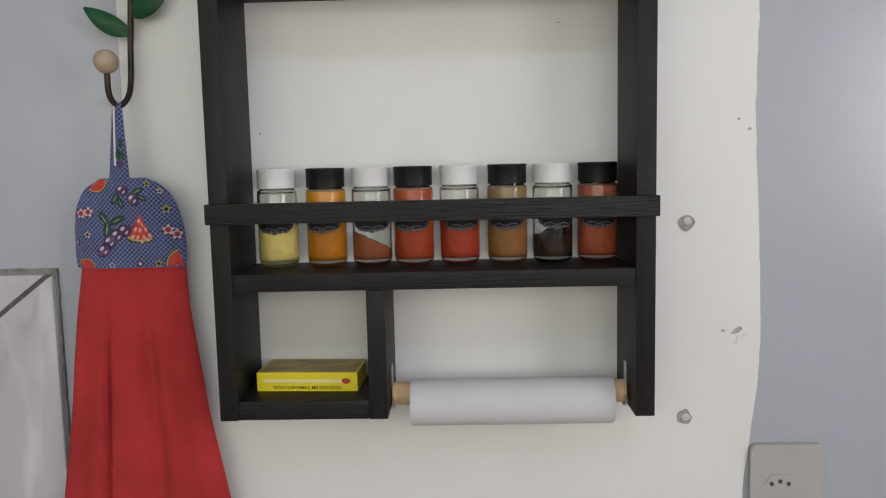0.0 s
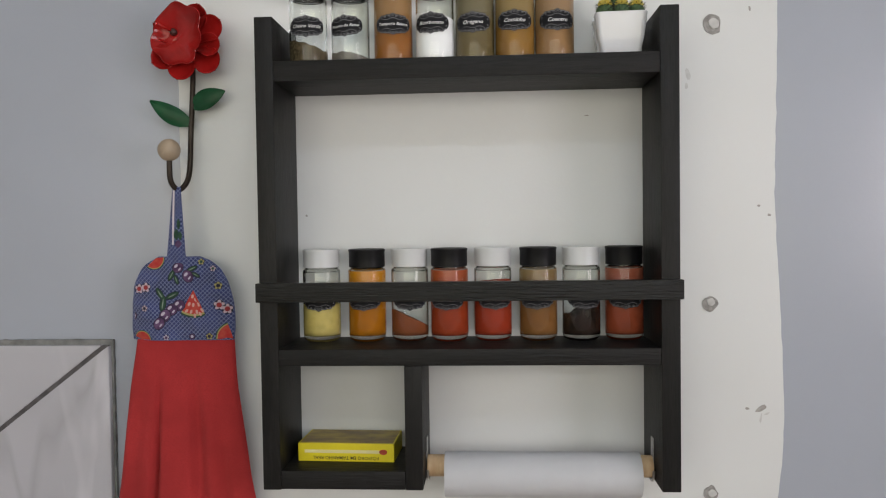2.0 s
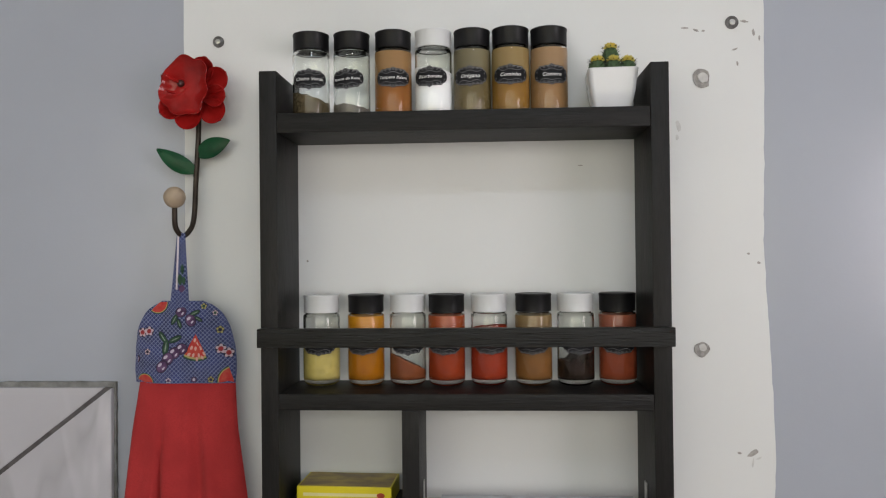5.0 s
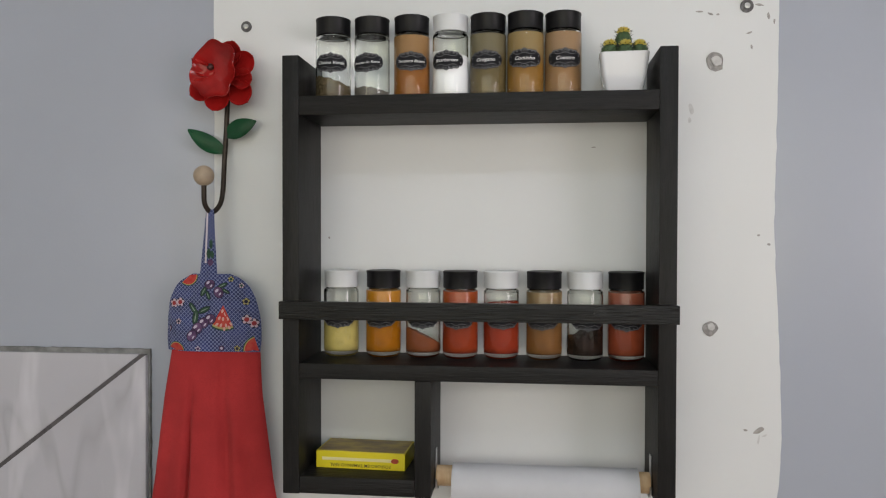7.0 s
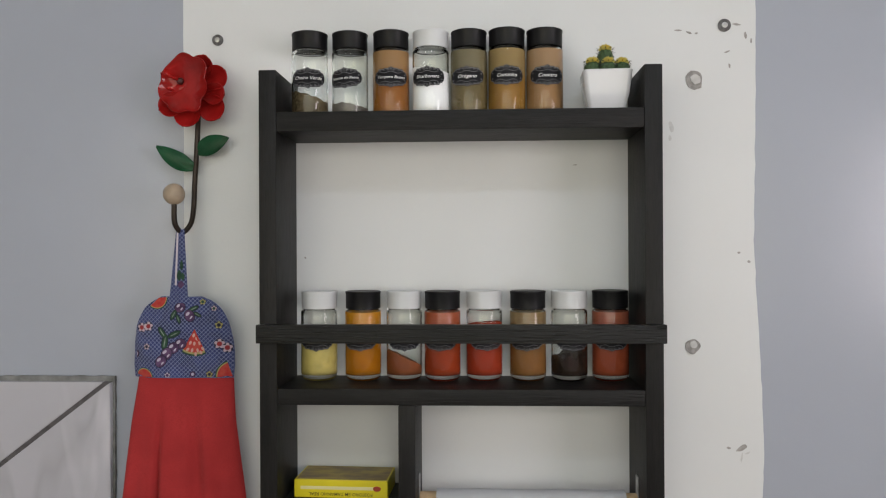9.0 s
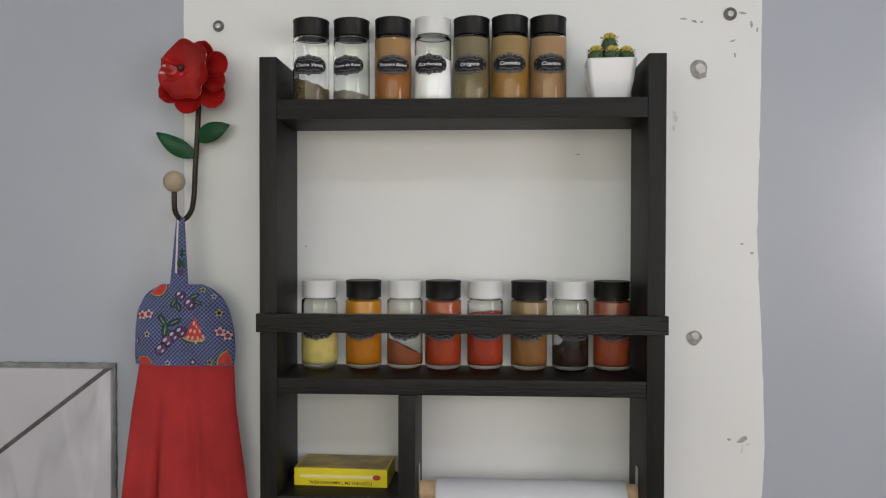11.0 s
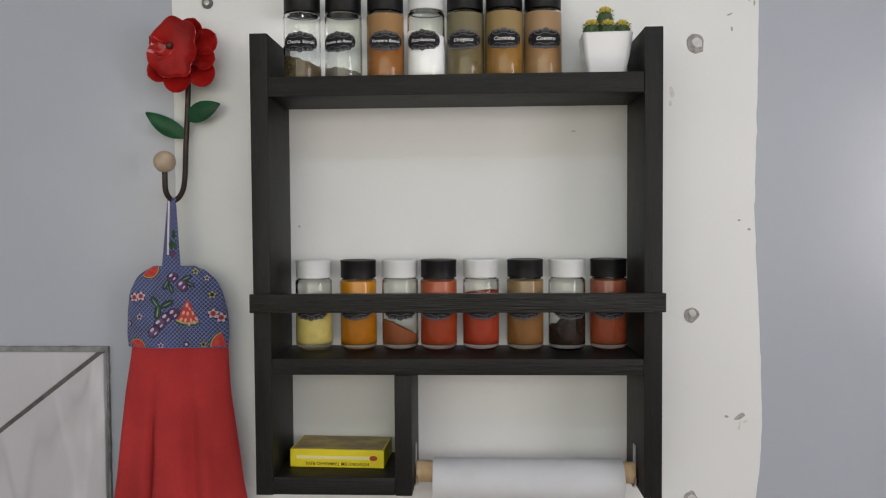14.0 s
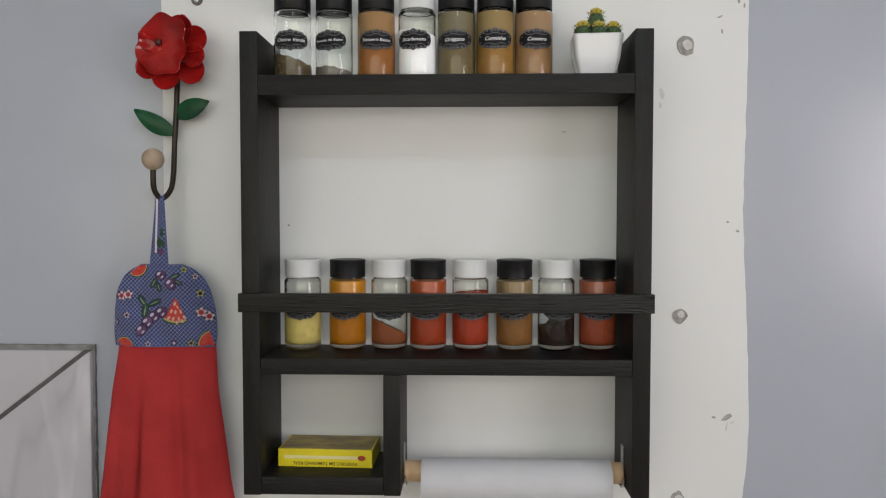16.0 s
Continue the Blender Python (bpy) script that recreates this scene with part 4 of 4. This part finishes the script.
def oval(x, z, rx, rz, turn=0, a0=0, a1=360, steps=18):
    t = radians(turn)
    out = []
    full = a1 - a0 >= 360
    for i in range(steps if full else steps + 1):
        a = radians(a0 + (a1 - a0) * i / steps)
        u, v = rx * math.cos(a), rz * math.sin(a)
        out.append((x + u * math.cos(t) - v * math.sin(t), z + u * math.sin(t) + v * math.cos(t)))
    return [(min(max(px, yoke_span(max(pz, 1.358))[0] + 0.001), yoke_span(max(pz, 1.358))[1] - 0.001), max(pz, 1.3575)) for px, pz in out]


def printed(name, outline, mat, lift=0.0004):
    part(name, print_bm(outline, lift), mat, yoke, smooth=60)


def clipped(pts):
    return [(min(max(px, yoke_span(max(pz, 1.358))[0] + 0.001), yoke_span(max(pz, 1.358))[1] - 0.001), min(max(pz, 1.3575), 1.4535)) for px, pz in pts]


def wedge(x, z, size, turn, spread=80):
    """A watermelon slice: green and pale rind with a red wedge."""
    for q, mat, lift in ((1.0, PRINT_GREEN, 0.0004), (0.94, PRINT_RIND, 0.0005), (0.87, PRINT_RED, 0.0006)):
        pts = [(x, z)] + [(x + q * size * math.cos(radians(turn - spread / 2 + spread * k / 12)), z + q * size * math.sin(radians(turn - spread / 2 + spread * k / 12))) for k in range(13)]
        printed("melon_print", clipped(pts), mat, lift)


def outlined(name, x, z, rx, rz, turn, mat, lift=0.0005):
    printed(name, oval(x, z, rx + 0.0008, rz + 0.0008, turn, steps=14), PRINT_DARK, lift - 0.0001)
    printed(name, oval(x, z, rx, rz, turn, steps=14), mat, lift)


def leaf_print(x, z, length, turn):
    outlined("leaf_print", x, z, length, length * 0.36, turn, PRINT_GREEN)
    printed("leaf_print", oval(x, z, length * 0.7, length * 0.09, turn, steps=8), PRINT_PALE_GREEN, 0.0007)


def plum(x, z, size, turn, lift=0.0006):
    outlined("plum_print", x, z, size, size * 0.82, turn, PRINT_PURPLE, lift)
    printed("plum_print", oval(x - size * 0.30, z + size * 0.30, size * 0.42, size * 0.24, 40, steps=8), PRINT_LILAC, lift + 0.0002)
    printed("plum_print", oval(x + size * 0.30, z - size * 0.28, size * 0.34, size * 0.15, 50, steps=8), PRINT_LILAC, lift + 0.0002)


def blossom(x, z, size, petal, heart):
    printed("blossom_print", oval(x, z, size * 1.05, size * 1.0, steps=12), PRINT_DARK, 0.0003)
    for k in range(5):
        a = radians(72 * k + 15)
        printed("blossom_print", oval(x + size * 0.6 * math.cos(a), z + size * 0.6 * math.sin(a), size * 0.42, size * 0.34, 72 * k + 15, steps=10), petal, 0.0004)
    printed("blossom_print", oval(x, z, size * 0.5, size * 0.5, steps=10), heart, 0.0006)


wedge(-0.3185, 1.4155, 0.0325, -93, 56)
for px, pz, tn in ((-0.3195, 1.4080, 70), (-0.3160, 1.4040, 110), (-0.3240, 1.3990, 60), (-0.3190, 1.3980, 80), (-0.3130, 1.3985, 120), (-0.3275, 1.3910, 40),
                   (-0.3220, 1.3900, 70), (-0.3150, 1.3900, 100), (-0.3085, 1.3920, 130), (-0.3110, 1.3875, 120), (-0.3175, 1.3855, 90)):
    printed("seed_print", oval(px, pz, 0.0027, 0.0016, tn, steps=8), PRINT_PINK, 0.0008)
for x, z, l, t in ((-0.3590, 1.4110, 0.0080, 125), (-0.3440, 1.4090, 0.0085, 25), (-0.3560, 1.3995, 0.0095, 80)):
    leaf_print(x, z, l, t)
for x, z, q, t in ((-0.3365, 1.3975, 0.0074, 20), (-0.3455, 1.3925, 0.0074, 40), (-0.3535, 1.3855, 0.0074, 60), (-0.3600, 1.3765, 0.0072, 50)):
    plum(x, z, q, t, 0.0007 + 0.03 * (-0.330 - x))
for x, z, l, t in ((-0.3445, 1.4325, 0.0070, 60), (-0.3385, 1.4275, 0.0055, 110), (-0.3195, 1.4400, 0.0064, 25), (-0.3150, 1.4330, 0.0050, -30)):
    leaf_print(x, z, l, t)
plum(-0.3360, 1.4415, 0.0066, 30)
plum(-0.3245, 1.4315, 0.0072, 120)
wedge(-0.3660, 1.4530, 0.0140, -48, 165)
wedge(-0.2745, 1.3580, 0.0200, 148, 78)
wedge(-0.3830, 1.3560, 0.0125, 80, 150)
for x, z, q, p, h in ((-0.3850, 1.4170, 0.0056, PRINT_WHITE, PRINT_MAROON), (-0.3765, 1.4185, 0.0056, PRINT_WHITE, PRINT_MAROON), (-0.2895, 1.3975, 0.0060, PRINT_WHITE, PRINT_MAROON),
                      (-0.2810, 1.3925, 0.0060, PRINT_WHITE, PRINT_MAROON), (-0.2905, 1.4200, 0.0046, PRINT_RIND, PRINT_DARK), (-0.3785, 1.3940, 0.0038, PRINT_WHITE, PRINT_DARK),
                      (-0.3945, 1.3850, 0.0050, PRINT_PURPLE, PRINT_LILAC), (-0.3015, 1.3610, 0.0040, PRINT_RIND, PRINT_DARK), (-0.3520, 1.3600, 0.0036, PRINT_LILAC, PRINT_PURPLE),
                      (-0.3090, 1.4480, 0.0036, PRINT_RIND, PRINT_GREEN), (-0.2960, 1.4400, 0.0034, PRINT_WHITE, PRINT_GREEN), (-0.3220, 1.3610, 0.0036, PRINT_PURPLE, PRINT_LILAC)):
    blossom(x, z, q, p, h)

# Tiled wall panel beside the towel
panel = thing("tile_panel", "marbled porcelain wall tiles with a diagonal joint and rough cement edge", "tiles", (-0.4345, 0, 1.350), kind="structure")
X_END, Z_END = -1.45, 0.55


def rough_line(p, q, steps, amp, seed):
    out = []
    for i in range(steps):
        u = i / steps
        x, z = p[0] + (q[0] - p[0]) * u, p[1] + (q[1] - p[1]) * u
        k = amp * noise.noise((i * 0.9, seed, 0))
        out.append((x + k * (abs(q[1] - p[1]) > abs(q[0] - p[0])), z + k * (abs(q[0] - p[0]) >= abs(q[1] - p[1]))))
    return out


def panel_part(name, outline, y0, y1, mat, label, bevel=0.0):
    return part(name, prism_bm([(x + 0.433, z - 1.351) for x, z in outline], y0, y1, bevel), mat, panel, label)


cement = rough_line((-0.4320, 1.3540), (-0.4320, Z_END), 90, 0.0016, 1.0) + [(-0.4320, Z_END), (X_END, Z_END), (X_END, 1.3540)] + rough_line((X_END, 1.3540), (-0.4320, 1.3540), 110, 0.0014, 2.0)
panel_part("cement_bed", cement, -0.0050, -0.0002, CEMENT, "rough grey cement bed showing round the tiles")
SL = 0.757
c0 = (-0.4395, 1.3475)


def joint(x, off):
    return c0[1] + (x - c0[0]) * SL + off


gx = c0[0] - (c0[1] - Z_END) / SL
panel_part("grout", [(-0.4360, 1.3475), (X_END + 0.001, 1.3475), (X_END + 0.001, Z_END + 0.001), (-0.4365, Z_END + 0.001)], -0.0102, -0.0048, GROUT, "dark grey grout")
panel_part("tile", [(-0.4450, 1.3480), (X_END, 1.3480), (X_END, joint(X_END, 0.0022)), (-0.4450, joint(-0.4450, 0.0030))] if joint(X_END, 0) > Z_END else
           [(-0.4440, 1.3485), (X_END, 1.3485), (X_END, Z_END), (gx, Z_END + 0.003)], -0.0125, -0.0050, MARBLE, "glossy white marbled tile", 0.0006)
panel_part("tile", [(-0.4345, 1.3470), (-0.4345, Z_END), (gx + 0.007, Z_END), (-0.4390, 1.3440)], -0.0125, -0.0050, MARBLE, "glossy white marbled tile", 0.0006)

# Wall socket
socket = thing("wall_socket", "ivory plastic three-pin wall socket plate", "socket", (0.3955, 0, 1.076))


def rounded_rect(hx, hz, q, steps=5):
    out = []
    for cx, cz, a0 in ((1, 1, 0), (-1, 1, 90), (-1, -1, 180), (1, -1, 270)):
        for k in range(steps + 1):
            a = radians(a0 + 90 * k / steps)
            out.append((cx * (hx - q) + q * math.cos(a), cz * (hz - q) + q * math.sin(a)))
    return out


part("plate", prism_bm(rounded_rect(0.0410, 0.0600, 0.007), -0.0080, -0.0013, 0.0012), SWITCH_PLASTIC, socket, "ivory plate", 40)
part("insert", prism_bm([(x - 0.0075, z + 0.014) for x, z in ((-0.018, 0), (-0.010, 0.0115), (0.010, 0.0115), (0.018, 0), (0.010, -0.0115), (-0.010, -0.0115))], -0.0088, -0.0076, 0.0004), SWITCH_PLASTIC, socket, "hexagonal socket insert")
for dx, dz in ((-0.0095, 0), (0, 0.003), (0.0095, 0)):
    part("pin_hole", lathe_bm([(0, -0.0004), (0.0024, -0.0004), (0.0024, 0.0004), (0, 0.0004)], 16), HOLE_DARK, socket, "dark round pin hole", None, pose(dx - 0.0075, -0.0092, 0.014 + dz, 90))
